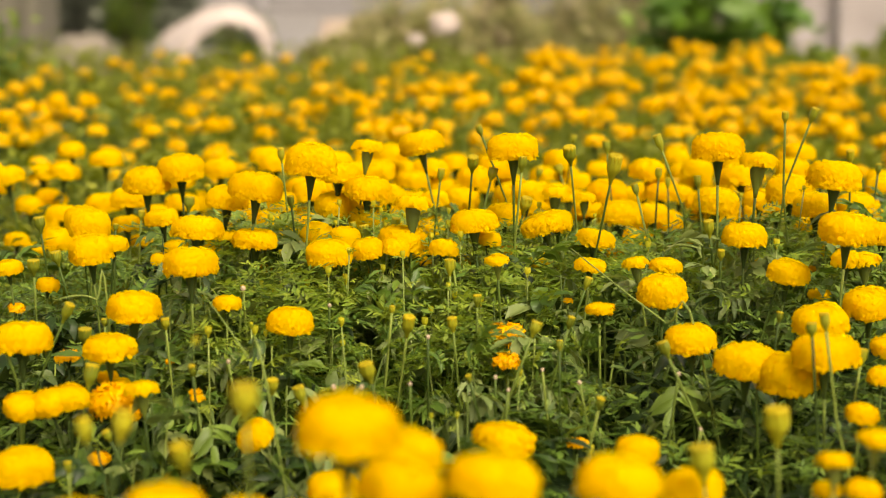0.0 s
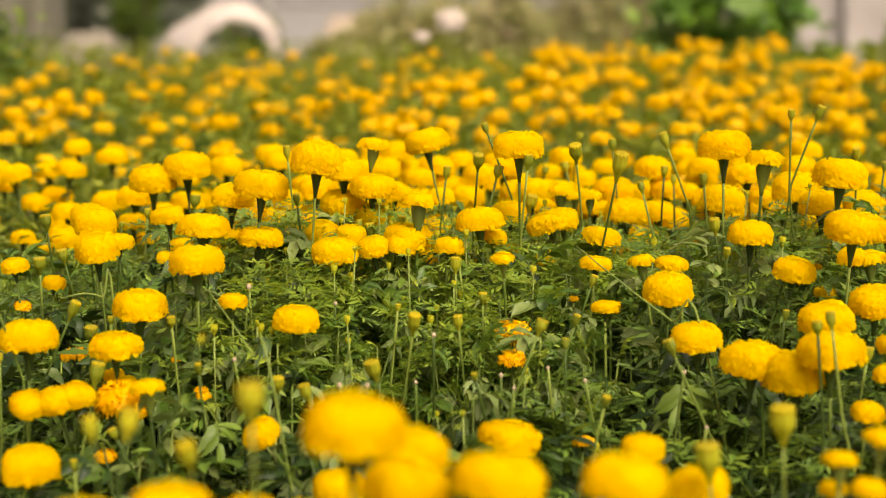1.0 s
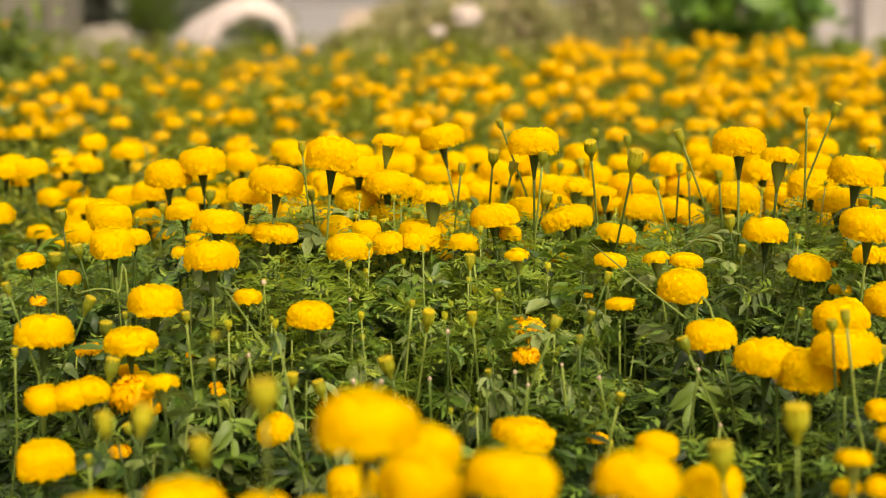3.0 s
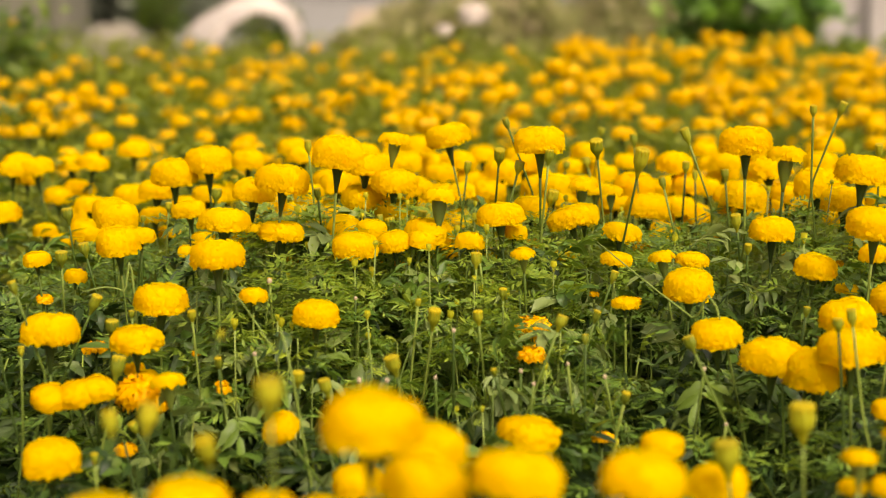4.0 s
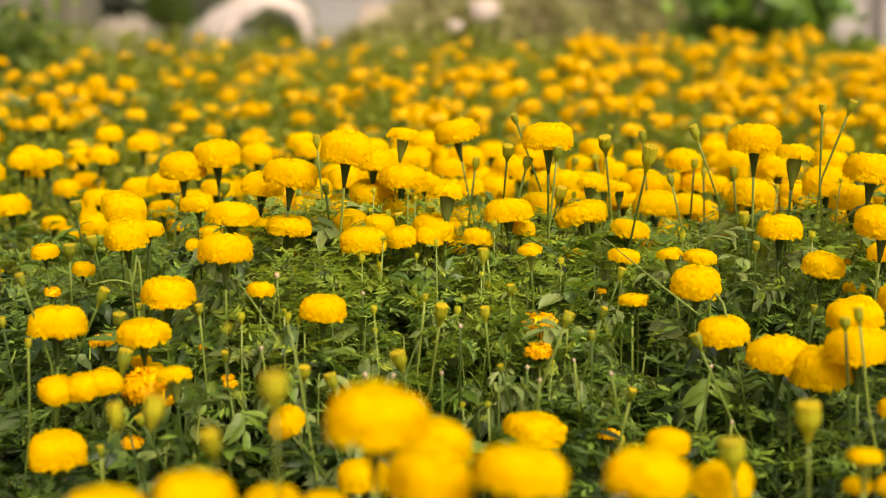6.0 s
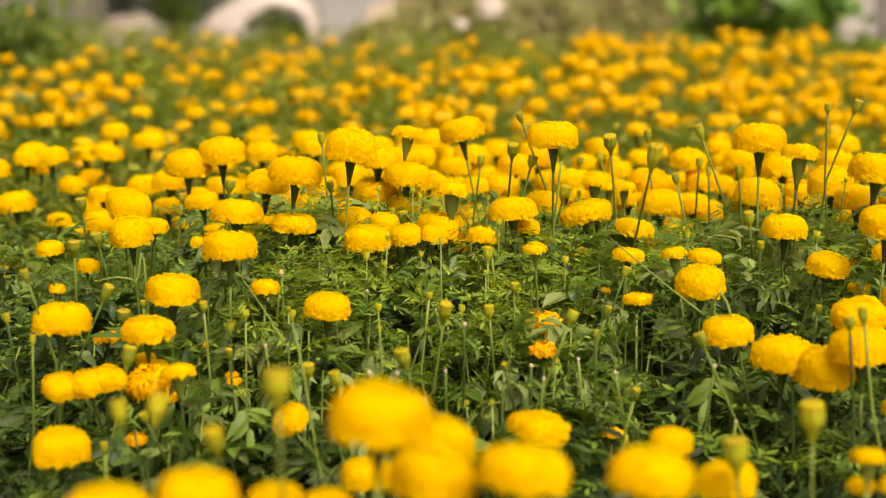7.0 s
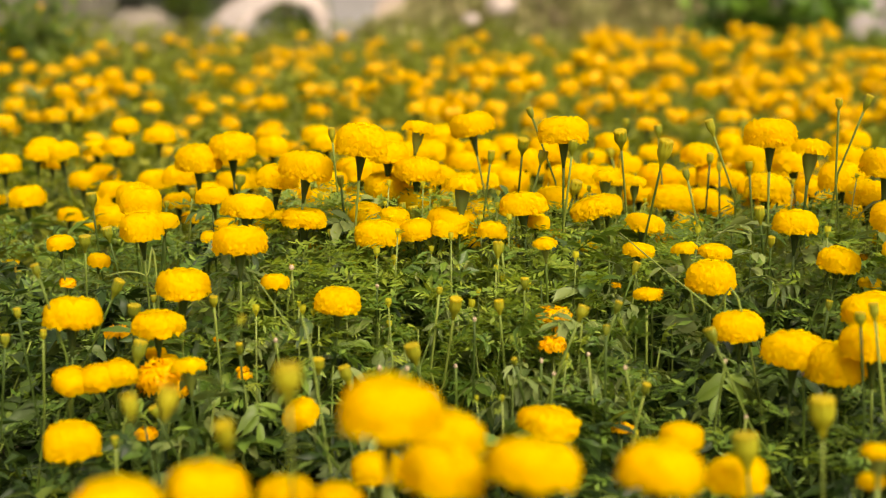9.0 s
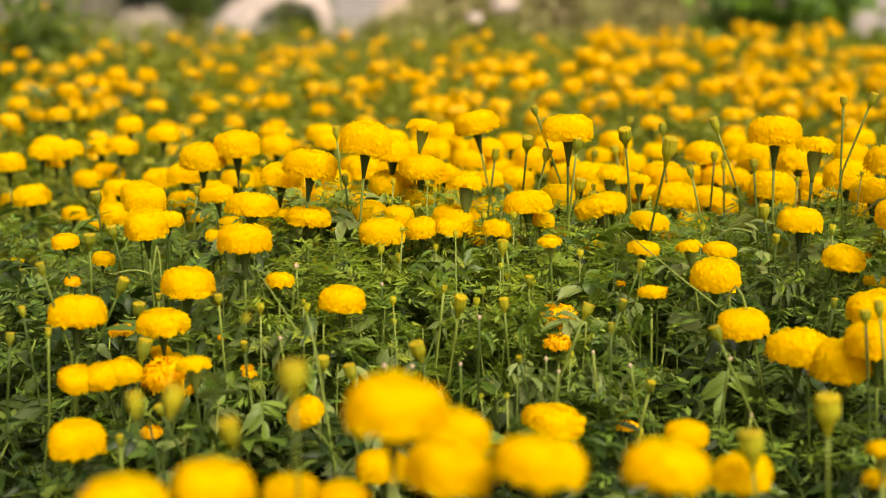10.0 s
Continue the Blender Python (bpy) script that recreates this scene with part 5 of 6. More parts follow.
marigold(-0.176, 4.443, 0.755, 0.0507, "far", -0.02, 0.06)
marigold(-0.120, 4.948, 0.742, 0.0597, "far", -0.01, 0.06)
marigold(-0.078, 4.956, 0.731, 0.0565, "far", -0.04, 0.03)
marigold(0.057, 5.993, 0.747, 0.0720, "far", -0.02, 0.00)
marigold(0.100, 6.119, 0.779, 0.0490, "far", 0.01, -0.00)
marigold(0.108, 4.948, 0.793, 0.0628, "far", 0.01, 0.05)
marigold(0.053, 4.602, 0.809, 0.0492, "far", 0.01, 0.03)
marigold(-0.043, 4.802, 0.797, 0.0578, "far", 0.07, 0.03)
marigold(0.141, 4.623, 0.766, 0.0527, "far", 0.01, 0.06)
marigold(0.210, 5.221, 0.807, 0.0522, "far", -0.03, 0.05)
marigold(-0.001, 4.619, 0.707, 0.0465, "far", -0.00, -0.00)
marigold(0.028, 4.020, 0.719, 0.0595, "far", 0.01, 0.01)
marigold(-0.321, 4.910, 0.660, 0.0463, "far", 0.16, 0.03)
marigold(-0.390, 4.731, 0.720, 0.0477, "far", -0.01, -0.02)
marigold(0.295, 5.865, 0.807, 0.0626, "far", -0.03, 0.06)
marigold(0.352, 6.087, 0.778, 0.0649, "far", 0.05, 0.03)
marigold(0.296, 5.155, 0.786, 0.0654, "far", -0.05, 0.01)
marigold(0.204, 4.642, 0.804, 0.0559, "far", -0.07, 0.06)
marigold(0.310, 4.803, 0.749, 0.0611, "far", 0.04, 0.05)
marigold(0.262, 4.818, 0.731, 0.0548, "far", 0.04, 0.04)
marigold(-0.116, 4.223, 0.723, 0.0512, "far", -0.08, 0.05)
marigold(-0.194, 4.033, 0.737, 0.0462, "far", 0.03, 0.01)
marigold(0.472, 7.431, 0.777, 0.0692, "far", 0.04, 0.00)
marigold(0.525, 7.055, 0.801, 0.0610, "far", 0.09, 0.08)
marigold(0.547, 6.795, 0.798, 0.0587, "far", 0.09, 0.02)
marigold(0.687, 7.049, 0.781, 0.0657, "far", -0.07, 0.06)
marigold(0.718, 6.890, 0.798, 0.0549, "far", -0.06, 0.00)
marigold(0.343, 5.661, 0.802, 0.0679, "far", -0.01, 0.07)
marigold(0.445, 6.452, 0.714, 0.0732, "far", 0.05, -0.01)
marigold(0.440, 5.670, 0.777, 0.0681, "far", 0.00, 0.06)
marigold(0.523, 6.208, 0.758, 0.0703, "far", 0.03, 0.00)
marigold(0.624, 6.382, 0.752, 0.0723, "far", -0.08, 0.07)
marigold(0.713, 6.777, 0.736, 0.0767, "far", 0.01, 0.03)
marigold(0.658, 5.726, 0.780, 0.0496, "far", 0.00, -0.01)
marigold(0.362, 4.973, 0.784, 0.0598, "far", -0.01, 0.05)
marigold(0.582, 5.546, 0.746, 0.0703, "far", -0.01, 0.09)
marigold(0.384, 4.712, 0.766, 0.0630, "far", -0.07, -0.06)
marigold(0.443, 4.492, 0.787, 0.0570, "far", 0.03, -0.07)
marigold(0.595, 4.674, 0.803, 0.0530, "far", -0.00, -0.01)
marigold(1.281, 9.090, 0.761, 0.0603, "far", 0.00, -0.04)
marigold(1.189, 7.865, 0.800, 0.0678, "far", -0.00, -0.03)
marigold(1.401, 8.835, 0.735, 0.0762, "far", -0.02, 0.01)
marigold(0.871, 6.899, 0.775, 0.0734, "far", 0.00, 0.04)
marigold(0.883, 6.587, 0.806, 0.0700, "far", 0.03, 0.01)
marigold(1.084, 6.992, 0.763, 0.0837, "far", 0.04, -0.03)
marigold(1.214, 7.200, 0.738, 0.0765, "far", 0.04, -0.04)
marigold(1.252, 7.118, 0.767, 0.0661, "far", -0.00, 0.04)
marigold(1.455, 7.793, 0.760, 0.0826, "far", -0.07, 0.05)
marigold(1.619, 8.165, 0.781, 0.0757, "far", 0.01, 0.10)
marigold(1.497, 7.396, 0.716, 0.0589, "far", -0.02, 0.01)
marigold(1.420, 7.763, 0.657, 0.0465, "far", 0.03, 0.10)
marigold(1.461, 7.460, 0.654, 0.0447, "far", 0.06, 0.03)
marigold(0.758, 5.458, 0.745, 0.0655, "far", -0.06, 0.01)
marigold(0.769, 5.182, 0.781, 0.0587, "far", 0.04, 0.01)
marigold(0.866, 5.386, 0.773, 0.0575, "far", 0.03, 0.05)
marigold(1.005, 5.936, 0.720, 0.0633, "far", 0.03, 0.00)
marigold(0.963, 5.367, 0.781, 0.0536, "far", 0.04, 0.00)
marigold(0.808, 5.350, 0.731, 0.0608, "far", 0.00, 0.08)
marigold(0.832, 4.998, 0.749, 0.0568, "far", 0.09, 0.06)
marigold(0.862, 4.927, 0.759, 0.0494, "far", 0.07, -0.03)
marigold(0.573, 4.101, 0.783, 0.0494, "far", 0.03, -0.03)
marigold(0.655, 4.421, 0.753, 0.0503, "far", 0.05, -0.05)
marigold(0.910, 4.958, 0.721, 0.0629, "far", 0.02, 0.05)
marigold(0.579, 4.718, 0.719, 0.0474, "far", 0.04, -0.01)
marigold(0.873, 4.428, 0.796, 0.0561, "far", -0.04, 0.07)
marigold(1.060, 5.163, 0.735, 0.0620, "far", -0.03, 0.01)
marigold(1.024, 4.896, 0.711, 0.0654, "far", -0.05, 0.06)
marigold(0.945, 4.399, 0.723, 0.0441, "far", -0.03, 0.12)
marigold(1.426, 6.405, 0.791, 0.0637, "far", 0.05, 0.09)
marigold(1.422, 6.153, 0.804, 0.0571, "far", 0.07, 0.02)
marigold(1.792, 7.494, 0.749, 0.0695, "far", -0.07, 0.01)
marigold(1.303, 5.753, 0.771, 0.0689, "far", 0.04, 0.11)
marigold(1.387, 5.905, 0.764, 0.0667, "far", 0.04, 0.04)
marigold(1.313, 5.877, 0.718, 0.0705, "far", -0.02, 0.03)
marigold(1.227, 5.171, 0.763, 0.0654, "far", -0.02, 0.10)
marigold(1.025, 4.370, 0.787, 0.0554, "far", 0.03, 0.10)
marigold(1.045, 4.264, 0.768, 0.0541, "far", -0.01, 0.12)
marigold(1.054, 5.546, 0.711, 0.0666, "far", -0.05, 0.06)
marigold(0.506, 4.639, 0.726, 0.0621, "far", -0.10, 0.03)
marigold(0.577, 4.067, 0.744, 0.0518, "far", -0.01, 0.00)
marigold(0.339, 3.667, 0.808, 0.0491, "far", 0.03, 0.02)
marigold(1.415, 5.819, 0.786, 0.0580, "far", -0.01, 0.04)
marigold(1.018, 4.142, 0.731, 0.0554, "far", -0.01, -0.01)
marigold(-0.266, 2.159, 0.773, 0.0060, "spent", -0.03, 0.03)
marigold(-0.151, 2.155, 0.751, 0.0043, "spent", 0.02, 0.06)
marigold(-0.270, 2.025, 0.706, 0.0046, "spent", -0.09, 0.02)
marigold(-0.129, 1.894, 0.707, 0.0053, "spent", -0.04, 0.04)
marigold(-0.096, 1.894, 0.707, 0.0048, "spent", 0.07, -0.00)
marigold(-0.019, 2.050, 0.732, 0.0047, "spent", 0.00, -0.04)
marigold(0.379, 1.943, 0.696, 0.0049, "spent", -0.04, 0.03)
marigold(0.285, 1.945, 0.710, 0.0045, "spent", 0.06, 0.07)
marigold(0.065, 1.992, 0.694, 0.0045, "spent", -0.00, -0.06)
marigold(0.079, 1.942, 0.691, 0.0040, "spent", 0.05, 0.01)
marigold(0.165, 1.943, 0.700, 0.0045, "spent", -0.13, 0.04)
marigold(0.296, 1.837, 0.672, 0.0037, "spent", 0.04, 0.05)
marigold(0.123, 1.994, 0.703, 0.0040, "spent", -0.07, 0.01)
marigold(-0.040, 1.943, 0.698, 0.0040, "spent", -0.02, 0.01)
marigold(0.014, 2.251, 0.789, 0.0091, "bud", -0.08, -0.03)
marigold(-0.355, 2.066, 0.747, 0.0102, "bud", -0.03, 0.09)
marigold(-0.066, 2.104, 0.757, 0.0072, "bud", 0.06, -0.00)
marigold(0.391, 2.289, 0.797, 0.0102, "bud", -0.01, 0.17)
marigold(0.321, 2.238, 0.786, 0.0076, "bud", -0.01, -0.05)
marigold(-0.571, 1.934, 0.757, 0.0083, "bud", -0.10, -0.01)
marigold(-0.585, 1.927, 0.725, 0.0105, "bud", 0.02, -0.10)
marigold(-0.539, 1.930, 0.732, 0.0083, "bud", 0.01, -0.01)
marigold(-0.549, 1.944, 0.808, 0.0093, "bud", -0.19, 0.02)
marigold(-0.564, 2.317, 0.747, 0.0334, "full", 0.07, 0.05)
marigold(-0.412, 2.045, 0.670, 0.0312, "full", 0.01, 0.02)
marigold(-0.430, 2.060, 0.677, 0.0285, "full", -0.02, 0.00)
marigold(-0.446, 2.457, 0.739, 0.0205, "old", -0.00, -0.08)
marigold(-0.319, 2.069, 0.655, 0.0160, "old", 0.05, 0.03)
marigold(-0.067, 2.458, 0.745, 0.0171, "old", -0.14, 0.03)
marigold(-0.033, 2.412, 0.769, 0.0363, "full", 0.01, 0.03)
marigold(0.023, 2.402, 0.767, 0.0362, "full", 0.03, 0.06)
marigold(0.103, 2.463, 0.771, 0.0291, "old", 0.03, -0.04)
marigold(0.143, 2.402, 0.767, 0.0362, "full", -0.11, -0.00)
marigold(0.174, 2.254, 0.737, 0.0141, "old", 0.04, -0.04)
marigold(0.485, 2.460, 0.755, 0.0239, "old", -0.03, 0.01)
marigold(0.481, 2.456, 0.733, 0.0154, "old", -0.01, -0.03)
marigold(0.554, 2.458, 0.743, 0.0205, "old", 0.03, 0.02)
marigold(0.584, 2.435, 0.775, 0.0366, "full", 0.05, 0.04)
marigold(0.530, 2.284, 0.740, 0.0314, "full", -0.00, 0.07)
marigold(-0.268, 2.458, 0.745, 0.0188, "old", 0.06, 0.05)
marigold(-0.249, 2.354, 0.727, 0.0131, "old", -0.04, 0.04)
marigold(-0.204, 2.459, 0.750, 0.0222, "old", 0.05, 0.06)
marigold(-0.140, 2.458, 0.745, 0.0205, "old", 0.08, 0.08)
marigold(-0.106, 2.458, 0.741, 0.0171, "old", -0.02, 0.11)
marigold(0.261, 2.462, 0.766, 0.0256, "old", 0.04, 0.06)
marigold(0.383, 2.564, 0.767, 0.0231, "old", 0.01, -0.02)
marigold(-0.356, 2.100, 0.688, 0.0133, "old", -0.10, 0.06)
marigold(-0.020, 2.351, 0.711, 0.0115, "old", 0.05, 0.10)
marigold(-0.666, 2.851, 0.769, 0.0543, "full", -0.04, 0.03)
marigold(-0.541, 2.444, 0.823, 0.0554, "full", -0.02, 0.06)
marigold(-0.525, 2.713, 0.773, 0.0505, "full", -0.04, -0.00)
marigold(-0.422, 2.454, 0.824, 0.0536, "full", -0.07, 0.02)
marigold(-0.457, 2.870, 0.785, 0.0596, "full", 0.05, -0.02)
marigold(-0.380, 2.813, 0.746, 0.0569, "full", -0.02, 0.09)
marigold(-0.345, 2.813, 0.781, 0.0607, "full", -0.04, -0.05)
marigold(-0.263, 2.672, 0.815, 0.0525, "full", -0.05, 0.06)
marigold(-0.233, 2.851, 0.738, 0.0552, "full", 0.00, -0.01)
marigold(-0.146, 2.751, 0.806, 0.0555, "full", -0.03, 0.08)
marigold(-0.115, 2.460, 0.825, 0.0559, "full", -0.07, 0.09)
marigold(-0.053, 2.862, 0.786, 0.0604, "full", -0.02, 0.05)
marigold(-0.014, 2.765, 0.807, 0.0518, "full", -0.05, -0.00)
marigold(0.032, 2.869, 0.787, 0.0595, "full", 0.12, 0.02)
marigold(0.091, 2.465, 0.826, 0.0528, "full", -0.05, 0.05)
marigold(0.168, 2.879, 0.779, 0.0612, "full", -0.03, -0.01)
marigold(0.170, 2.433, 0.821, 0.0518, "full", -0.04, 0.01)
marigold(0.218, 2.345, 0.809, 0.0544, "full", 0.07, -0.04)
marigold(0.330, 2.773, 0.740, 0.0542, "full", 0.02, -0.03)
marigold(0.355, 2.774, 0.781, 0.0599, "full", 0.03, 0.01)
marigold(0.451, 2.854, 0.789, 0.0571, "full", 0.03, 0.02)
marigold(0.504, 2.883, 0.759, 0.0585, "full", 0.05, 0.06)
marigold(0.524, 2.706, 0.815, 0.0600, "full", 0.02, 0.06)
marigold(0.570, 2.703, 0.802, 0.0554, "full", -0.02, 0.02)
marigold(0.637, 2.825, 0.755, 0.0534, "full", -0.04, 0.05)
marigold(0.670, 2.744, 0.757, 0.0611, "full", 0.02, 0.02)
marigold(-0.529, 2.750, 0.810, 0.0564, "full", 0.00, 0.04)
marigold(-0.139, 2.900, 0.839, 0.0615, "full", 0.00, 0.04)
marigold(0.171, 2.500, 0.854, 0.0410, "half", 0.00, 0.04)
marigold(0.220, 2.550, 0.839, 0.0349, "half", 0.00, 0.04)
marigold(0.202, 2.620, 0.829, 0.0304, "half", 0.00, 0.04)

field_heads()

# heads crowded behind the ridge
crowd = random.Random(17)
for k in range(50):
    y = crowd.uniform(2.72, 3.4)
    x = (k / 49 * 2 - 1) * (y * 0.268 + 0.05) + crowd.uniform(-0.04, 0.04)
    marigold(x, y, 0.80 - 0.028 * max(0.0, -x) + crowd.uniform(-0.055, 0.045), crowd.uniform(0.054, 0.068), "full", crowd.gauss(0, 0.04), crowd.uniform(-0.02, 0.09))


def stalk(*points):
    """A bare bowed stalk among the leaves, its last point in the soil."""
    foot = Vector(points[-1])
    thing = tagged(new("bare_stalk"), "bare bowed green stalk among the leaves", "stalk", "bare stalks")
    thing.location = foot
    raw = [Vector(p) - foot for p in points]
    pts = []
    for i in range(len(raw) - 1):
        a, b, c, d = raw[max(i - 1, 0)], raw[i], raw[i + 1], raw[min(i + 2, len(raw) - 1)]
        for k in range(5):
            u = k / 5
            pts.append(0.5 * (2 * b + (c - a) * u + (2 * a - 5 * b + 4 * c - d) * u * u + (3 * b - a - 3 * c + d) * u ** 3))
    pts.append(raw[-1])
    part("stem", mesh_of("stem", *tube(pts, [0.0007 + 0.0012 * i / len(pts) for i in range(len(pts))], 6), STEM_PALE), thing)


stalk((-0.502, 2.097, 0.770), (-0.486, 2.098, 0.774), (-0.470, 2.108, 0.774), (-0.452, 2.117, 0.766), (-0.439, 2.123, 0.743), (-0.419, 2.153, -0.01))
stalk((0.178, 2.266, 0.809), (0.209, 2.182, 0.793), (0.240, 2.109, 0.776), (0.284, 2.053, 0.749), (0.324, 2.028, 0.720), (0.474, 2.058, -0.01))
stalk((-0.307, 2.079, 0.782), (-0.269, 2.004, 0.758), (-0.233, 1.929, 0.733), (-0.203, 1.864, 0.709), (-0.103, 1.894, -0.01))


# ---- the plants of the bed ----
def top_of_bed(x, y):
    """How high the leaves stand: low towards the furrow, highest along the ridge."""
    s = max(0.0, min(1.0, (y - 1.75) / 0.75))
    behind = max(0.0, y - 2.45) * 0.3
    return 0.605 + 0.2 * s - behind + 0.04 * noise.noise((x * 2.2, y * 2.2, 1)) - (0.03 if x < -0.45 else 0.0) + (0.01 if x > 0.15 and y > 2.2 else 0.0)


grower = random.Random(21)
dark_kinds, fresh_kinds = [], []
for row in range(6):
    for col in range(11):
        px, py = -0.98 + col * 0.185 + (row % 2) * 0.08 + grower.uniform(-0.04, 0.04), 1.84 + row * 0.185 + grower.uniform(-0.04, 0.04)
        if abs(px) > py * 0.28 + 0.12:
            continue
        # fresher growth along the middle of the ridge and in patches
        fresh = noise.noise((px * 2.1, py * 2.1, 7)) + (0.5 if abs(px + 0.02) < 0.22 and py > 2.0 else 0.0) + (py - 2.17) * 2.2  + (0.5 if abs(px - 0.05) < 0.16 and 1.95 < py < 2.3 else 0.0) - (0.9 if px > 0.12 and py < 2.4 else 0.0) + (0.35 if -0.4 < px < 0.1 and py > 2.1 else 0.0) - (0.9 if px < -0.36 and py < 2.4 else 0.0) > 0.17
        # all other plants carry the slope's shade in their darker leaf colour
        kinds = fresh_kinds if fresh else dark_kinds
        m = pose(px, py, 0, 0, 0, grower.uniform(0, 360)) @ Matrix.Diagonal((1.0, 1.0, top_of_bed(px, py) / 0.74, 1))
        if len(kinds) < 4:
            kinds.append(bush(100 + len(kinds) + 20 * fresh, 44 if fresh else 60, 44 if fresh else 6, LEAVES if fresh else SHADED_LEAVES))
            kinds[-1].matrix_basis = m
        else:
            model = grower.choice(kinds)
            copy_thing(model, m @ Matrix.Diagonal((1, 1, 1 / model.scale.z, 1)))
# taller young plants that stand out of the slope
for px, py, top, wide in ((0.045, 2.09, 0.73, 0.55), (0.16, 2.08, 0.71, 0.35), (-0.13, 2.19, 0.745, 0.7), (-0.24, 2.27, 0.765, 0.7), (-0.06, 2.3, 0.775, 0.7)):
    model = grower.choice(fresh_kinds)
    copy_thing(model, pose(px, py, 0, 0, 0, grower.uniform(0, 360)) @ Matrix.Diagonal((wide, wide, top / 0.74 / model.scale.z, 1)))


def young_shoot(x, y, z):
    """A pale upright side shoot: small bright leaves all along it and a tiny bud at its tip."""
    thing = tagged(new("marigold_shoot"), "pale green upright side shoot with small bright leaves", "shoot", "young shoots")
    thing.location = (x, y, 0)
    line = bend((0, 0, -0.01), (grower.gauss(0, 0.03), grower.gauss(0, 0.03), z), (grower.gauss(0, 0.012), grower.gauss(0, 0.012), 0), 8)
    stem = part("stem", mesh_of("stem", *tube(line, [0.0018 - 0.0001 * k for k in range(9)], 6), STEM_PALE), thing)
    V, Fc = [], []
    for k in range(16):
        p = line[5].lerp(line[8], k / 15)
        m = Matrix.Translation(p) @ Euler((grower.uniform(-0.5, 0.5), grower.uniform(-1.2, -0.2), k * 2.4)).to_matrix().to_4x4() @ Matrix.Scale(grower.uniform(0.5, 1.0) * (1.15 - 0.04 * k), 4)
        src = grower.choice(SHOOTS)
        join(V, Fc, [m @ v.co for v in src.vertices], [tuple(q.vertices) for q in src.polygons])
    part("foliage", mesh_of("foliage", V, Fc, LEAF_YOUNG), stem)
    tip = Matrix.Translation(line[8] + Vector((0, 0, 0.006))) @ Matrix.Scale(grower.uniform(0.005, 0.009), 4)
    part("bud", CUP_PALE, stem, tip)


for _ in range(28):
    px, py = grower.uniform(-0.3, 0.12), grower.uniform(2.02, 2.48)
    young_shoot(px, py, top_of_bed(px, py) + grower.uniform(-0.01, 0.055))
for _ in range(9):
    px, py = grower.uniform(0.12, 0.55), grower.uniform(2.38, 2.62)
    young_shoot(px, py, top_of_bed(px, py) + grower.uniform(-0.01, 0.05))
for _ in range(16):
    px, py = grower.uniform(-0.26, 0.04), grower.uniform(2.2, 2.44)
    young_shoot(px, py, top_of_bed(px, py) + grower.uniform(0.02, 0.08))
for _ in range(5):
    px, py = grower.uniform(-0.02, 0.17), grower.uniform(1.85, 2.0)
    young_shoot(px, py, top_of_bed(px, py) + grower.uniform(-0.01, 0.03))


def side_branch(x, y, z):
    """A leafy side branch: broad grey-green leaves that hang from its upper end like fingers."""
    thing = tagged(new("marigold_branch"), "leafy marigold side branch with broad drooping grey-green leaves", "branch", "leafy side branches")
    thing.location = (x, y, 0)
    line = bend((0, 0, -0.01), (grower.gauss(0, 0.03), grower.gauss(0, 0.03), z), (grower.gauss(0, 0.02), grower.gauss(0, 0.02), 0), 6)
    stem = part("stem", mesh_of("stem", *tube(line, [0.0024 - 0.0002 * k for k in range(7)], 5), STEM), thing)
    turn = grower.uniform(0, 6.283)
    for k in range(5):
        p = line[5].lerp(line[6], 1 - 0.22 * k)
        m = Matrix.Translation(p) @ Euler((grower.uniform(-0.4, 0.4), grower.uniform(-0.15, 0.75) - 0.5 * (k == 0), turn + k * 2.3 + grower.uniform(-0.4, 0.4))).to_matrix().to_4x4()
        part("leaf", grower.choice(BROAD), stem, m @ Matrix.Scale(grower.uniform(0.75, 1.2), 4))


for _ in range(150):
    px, py = grower.uniform(-0.6, 0.66), grower.uniform(1.82, 2.46)
    if abs(px) > py * 0.28 or noise.noise((px * 5, py * 5, 9)) < (0.12 if px > 0.14 and py < 2.25 or px < -0.4 else -0.2):
        continue
    side_branch(px, py, top_of_bed(px, py) + grower.uniform(-0.03, 0.03))
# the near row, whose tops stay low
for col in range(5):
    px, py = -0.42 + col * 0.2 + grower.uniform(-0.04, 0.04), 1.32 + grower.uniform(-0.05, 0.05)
    # dark kinds again: shade coloured into their leaves
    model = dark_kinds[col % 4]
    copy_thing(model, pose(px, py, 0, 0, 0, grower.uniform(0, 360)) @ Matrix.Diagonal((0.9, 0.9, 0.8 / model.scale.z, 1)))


def fern(V, Fc, rnd, p, size):
    """A small feathery leaf: thin leaflets in pairs along a drooping rib."""
    w, rise = rnd.uniform(0, 6.283), rnd.uniform(-0.4, 0.9)
    d = Vector((math.cos(w), math.sin(w), rise)).normalized()
    q = Vector((-math.sin(w), math.cos(w), rnd.uniform(-0.4, 0.4))).normalized()
    up = d.cross(q)
    if up.z < 0:
        up = -up
    for k in range(6):
        root = p + d * (size * (0.25 + 0.15 * k)) - up * (size * 0.02 * k * k)
        for way in (-1, 1):
            if k == 5 and way > 0:
                break
            a = (d * rnd.uniform(0.5, 1.0) + q * (way * (0.0 if k == 5 else rnd.uniform(0.6, 1.0))) - up * rnd.uniform(-0.2, 0.5)).normalized()
            ln = size * rnd.uniform(0.32, 0.5) * (1 - 0.05 * k)
            b = a.cross(up).normalized() * ln * 0.14
            o = len(V)
            V.extend((root, root + a * ln * 0.55 + b, root + a * ln, root + a * ln * 0.5 - b))
            Fc.extend(((o, o + 1, o + 2), (o, o + 2, o + 3)))


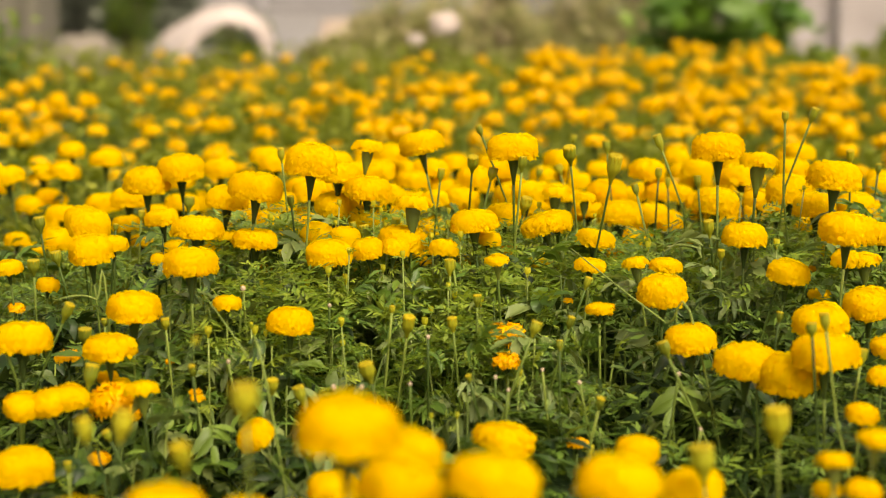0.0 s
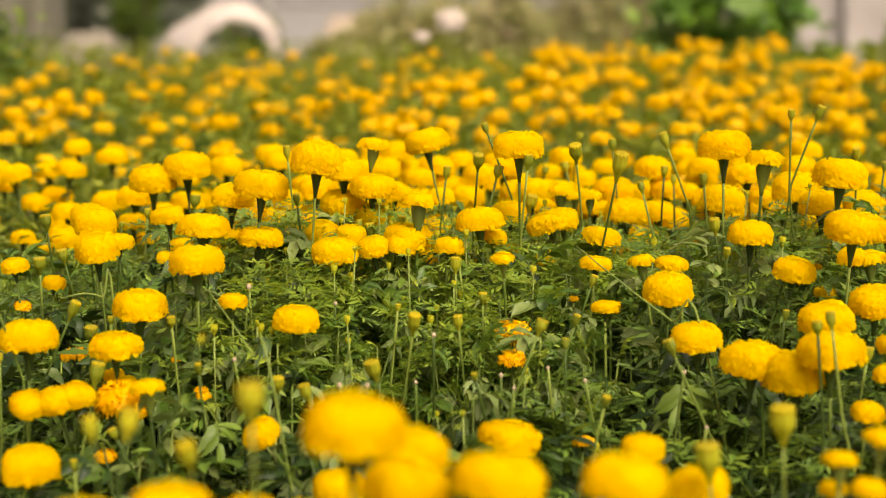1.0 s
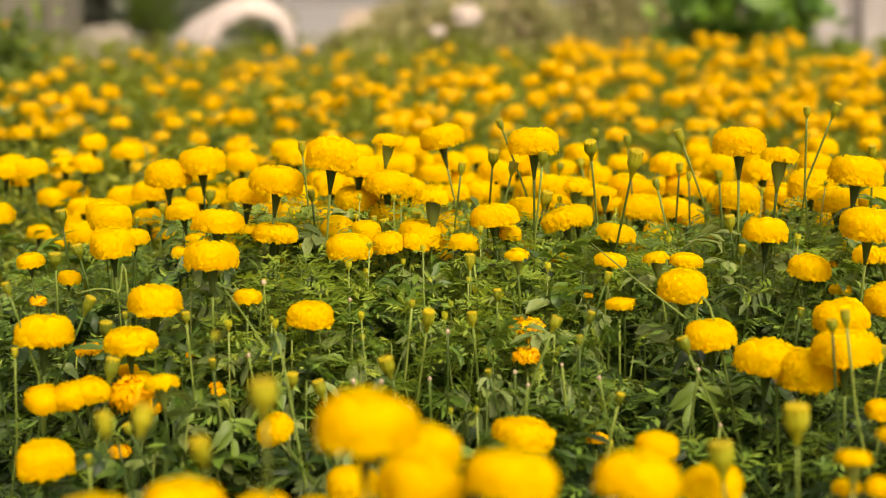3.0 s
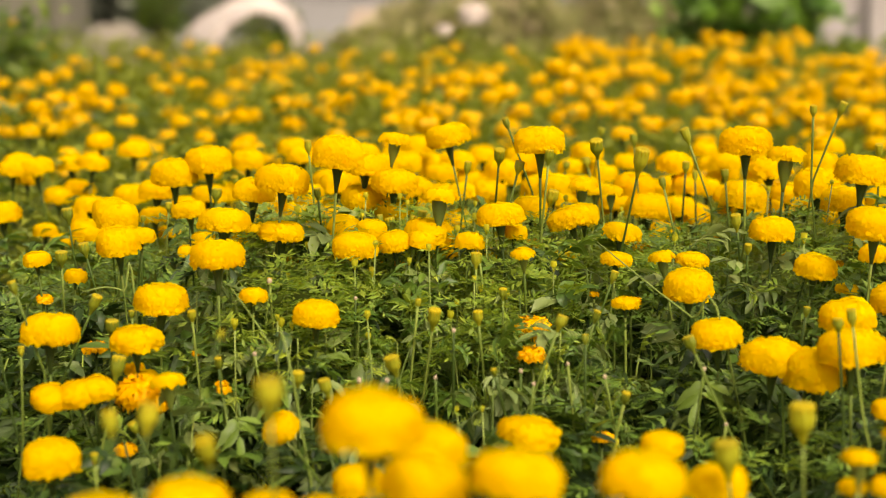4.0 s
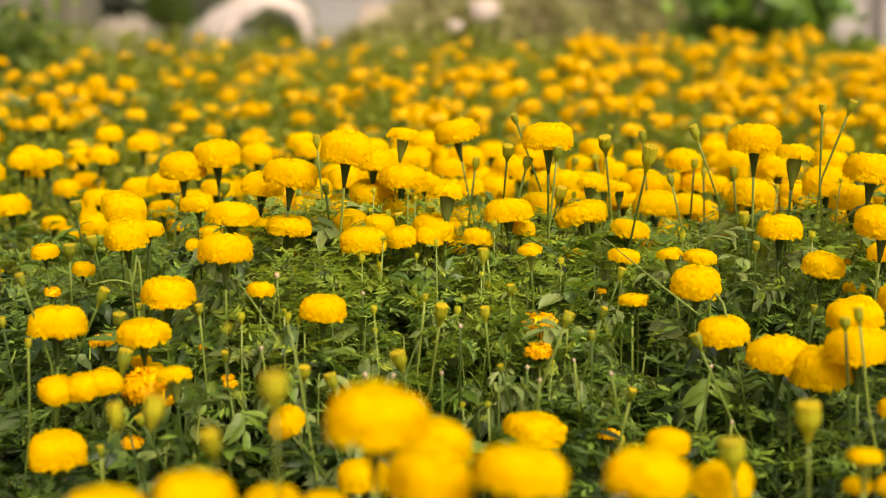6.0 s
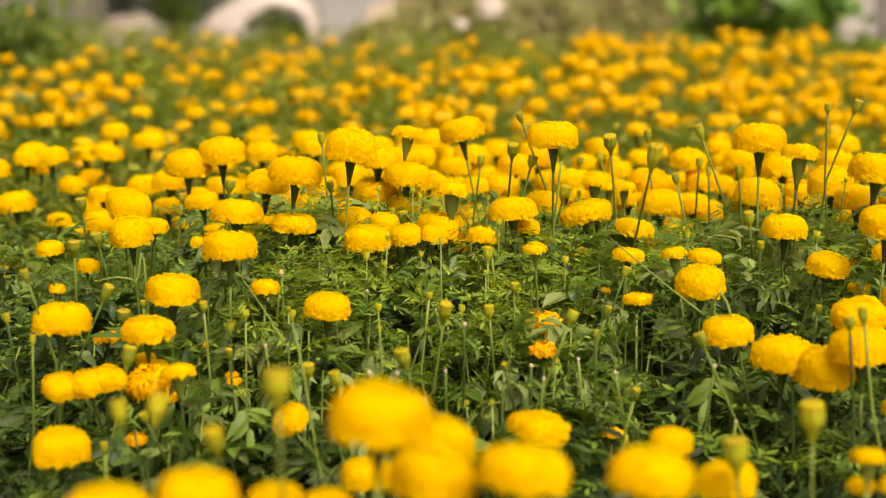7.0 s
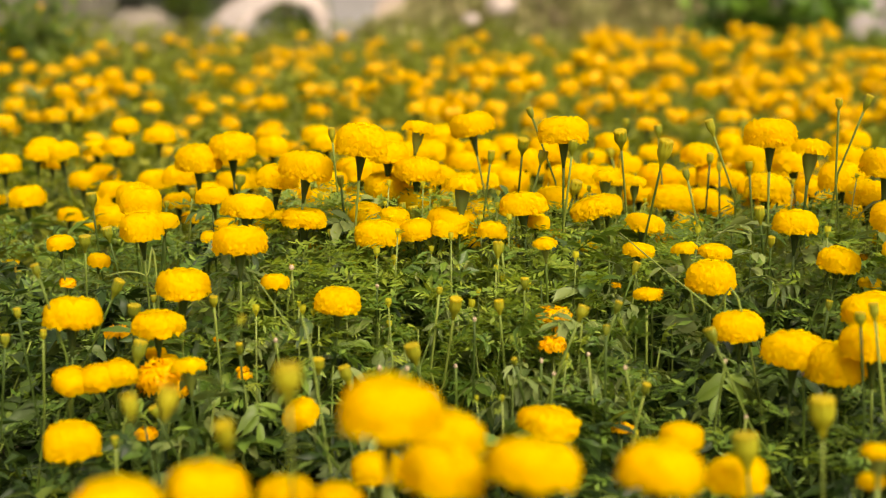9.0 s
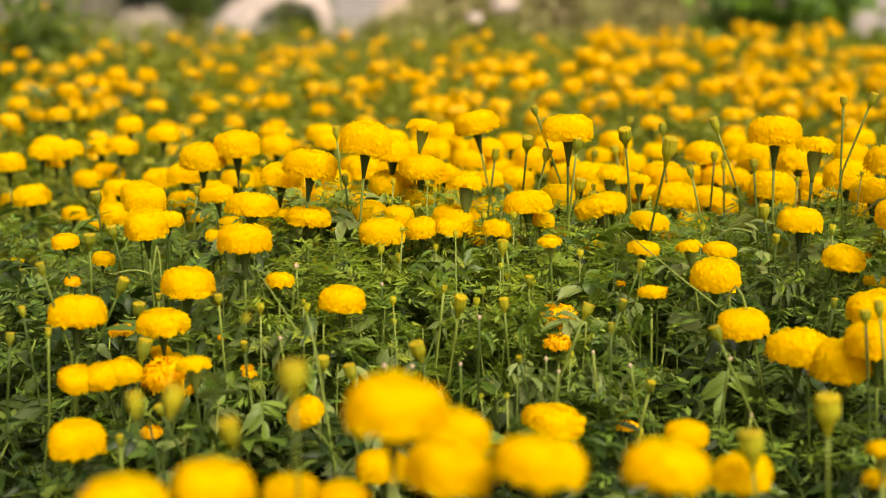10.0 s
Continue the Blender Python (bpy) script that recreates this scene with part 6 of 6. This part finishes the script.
def fine_growth():
    """Feathery leaves that fill the slope of the bed between the plants."""
    rnd = random.Random(41)
    V, Fc = [], []
    for j in range(18):
        for i in range(32):
            px, py = -0.85 + i * 0.055 + rnd.uniform(-0.025, 0.025), 1.76 + j * 0.052 + rnd.uniform(-0.025, 0.025)
            fresh = noise.noise((px * 3.1, py * 3.1, 2)) + (py - 2.1) * 1.8 - (0.9 if px > 0.13 and py < 2.42 else 0.0)
            if fresh < 0.0:
                continue
            top = top_of_bed(px, py)
            for _ in range(5 if fresh > 0.3 else 3):
                p = Vector((px + rnd.gauss(0, 0.03), py + rnd.gauss(0, 0.03), top + 0.02 - 0.13 * rnd.random() ** 1.5))
                fern(V, Fc, rnd, p, rnd.uniform(0.03, 0.055))
    ob = new("bed_growth", mesh_of("bed_growth", V, Fc, LEAF_SPRAY, False))
    return tagged(ob, "fine feathery foliage filling the bed between the plants", "foliage", "", "stuff")


fine_growth()


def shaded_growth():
    """Feathery leaves over the shaded end of the slope, that shade put into their darker green."""
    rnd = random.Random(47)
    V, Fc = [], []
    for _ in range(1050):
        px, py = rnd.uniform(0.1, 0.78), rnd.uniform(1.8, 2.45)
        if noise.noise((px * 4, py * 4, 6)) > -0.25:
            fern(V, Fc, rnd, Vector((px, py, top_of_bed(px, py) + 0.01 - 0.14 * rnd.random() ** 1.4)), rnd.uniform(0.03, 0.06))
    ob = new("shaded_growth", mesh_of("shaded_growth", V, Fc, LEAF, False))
    return tagged(ob, "green feathery leaves over the darker end of the bed", "foliage", "", "stuff")


shaded_growth()


def young_growth():
    """Bright young leaves along the front of the ridge."""
    rnd = random.Random(43)
    V, Fc = [], []
    for k in range(2200):
        px, py = (rnd.uniform(-0.34, 0.14), rnd.uniform(2.12, 2.5)) if k < 1700 else (rnd.uniform(0.14, 0.64), rnd.uniform(2.32, 2.56))
        if noise.noise((px * 6, py * 6, 4)) < -0.12:
            continue
        fern(V, Fc, rnd, Vector((px, py, top_of_bed(px, py) + rnd.uniform(-0.04, 0.045 if k < 1700 else 0.0))), rnd.uniform(0.028, 0.05))
    ob = new("young_growth", mesh_of("young_growth", V, Fc, LEAF_YOUNG, False))
    return tagged(ob, "bright yellow-green young leaves along the ridge", "foliage", "", "stuff")


young_growth()
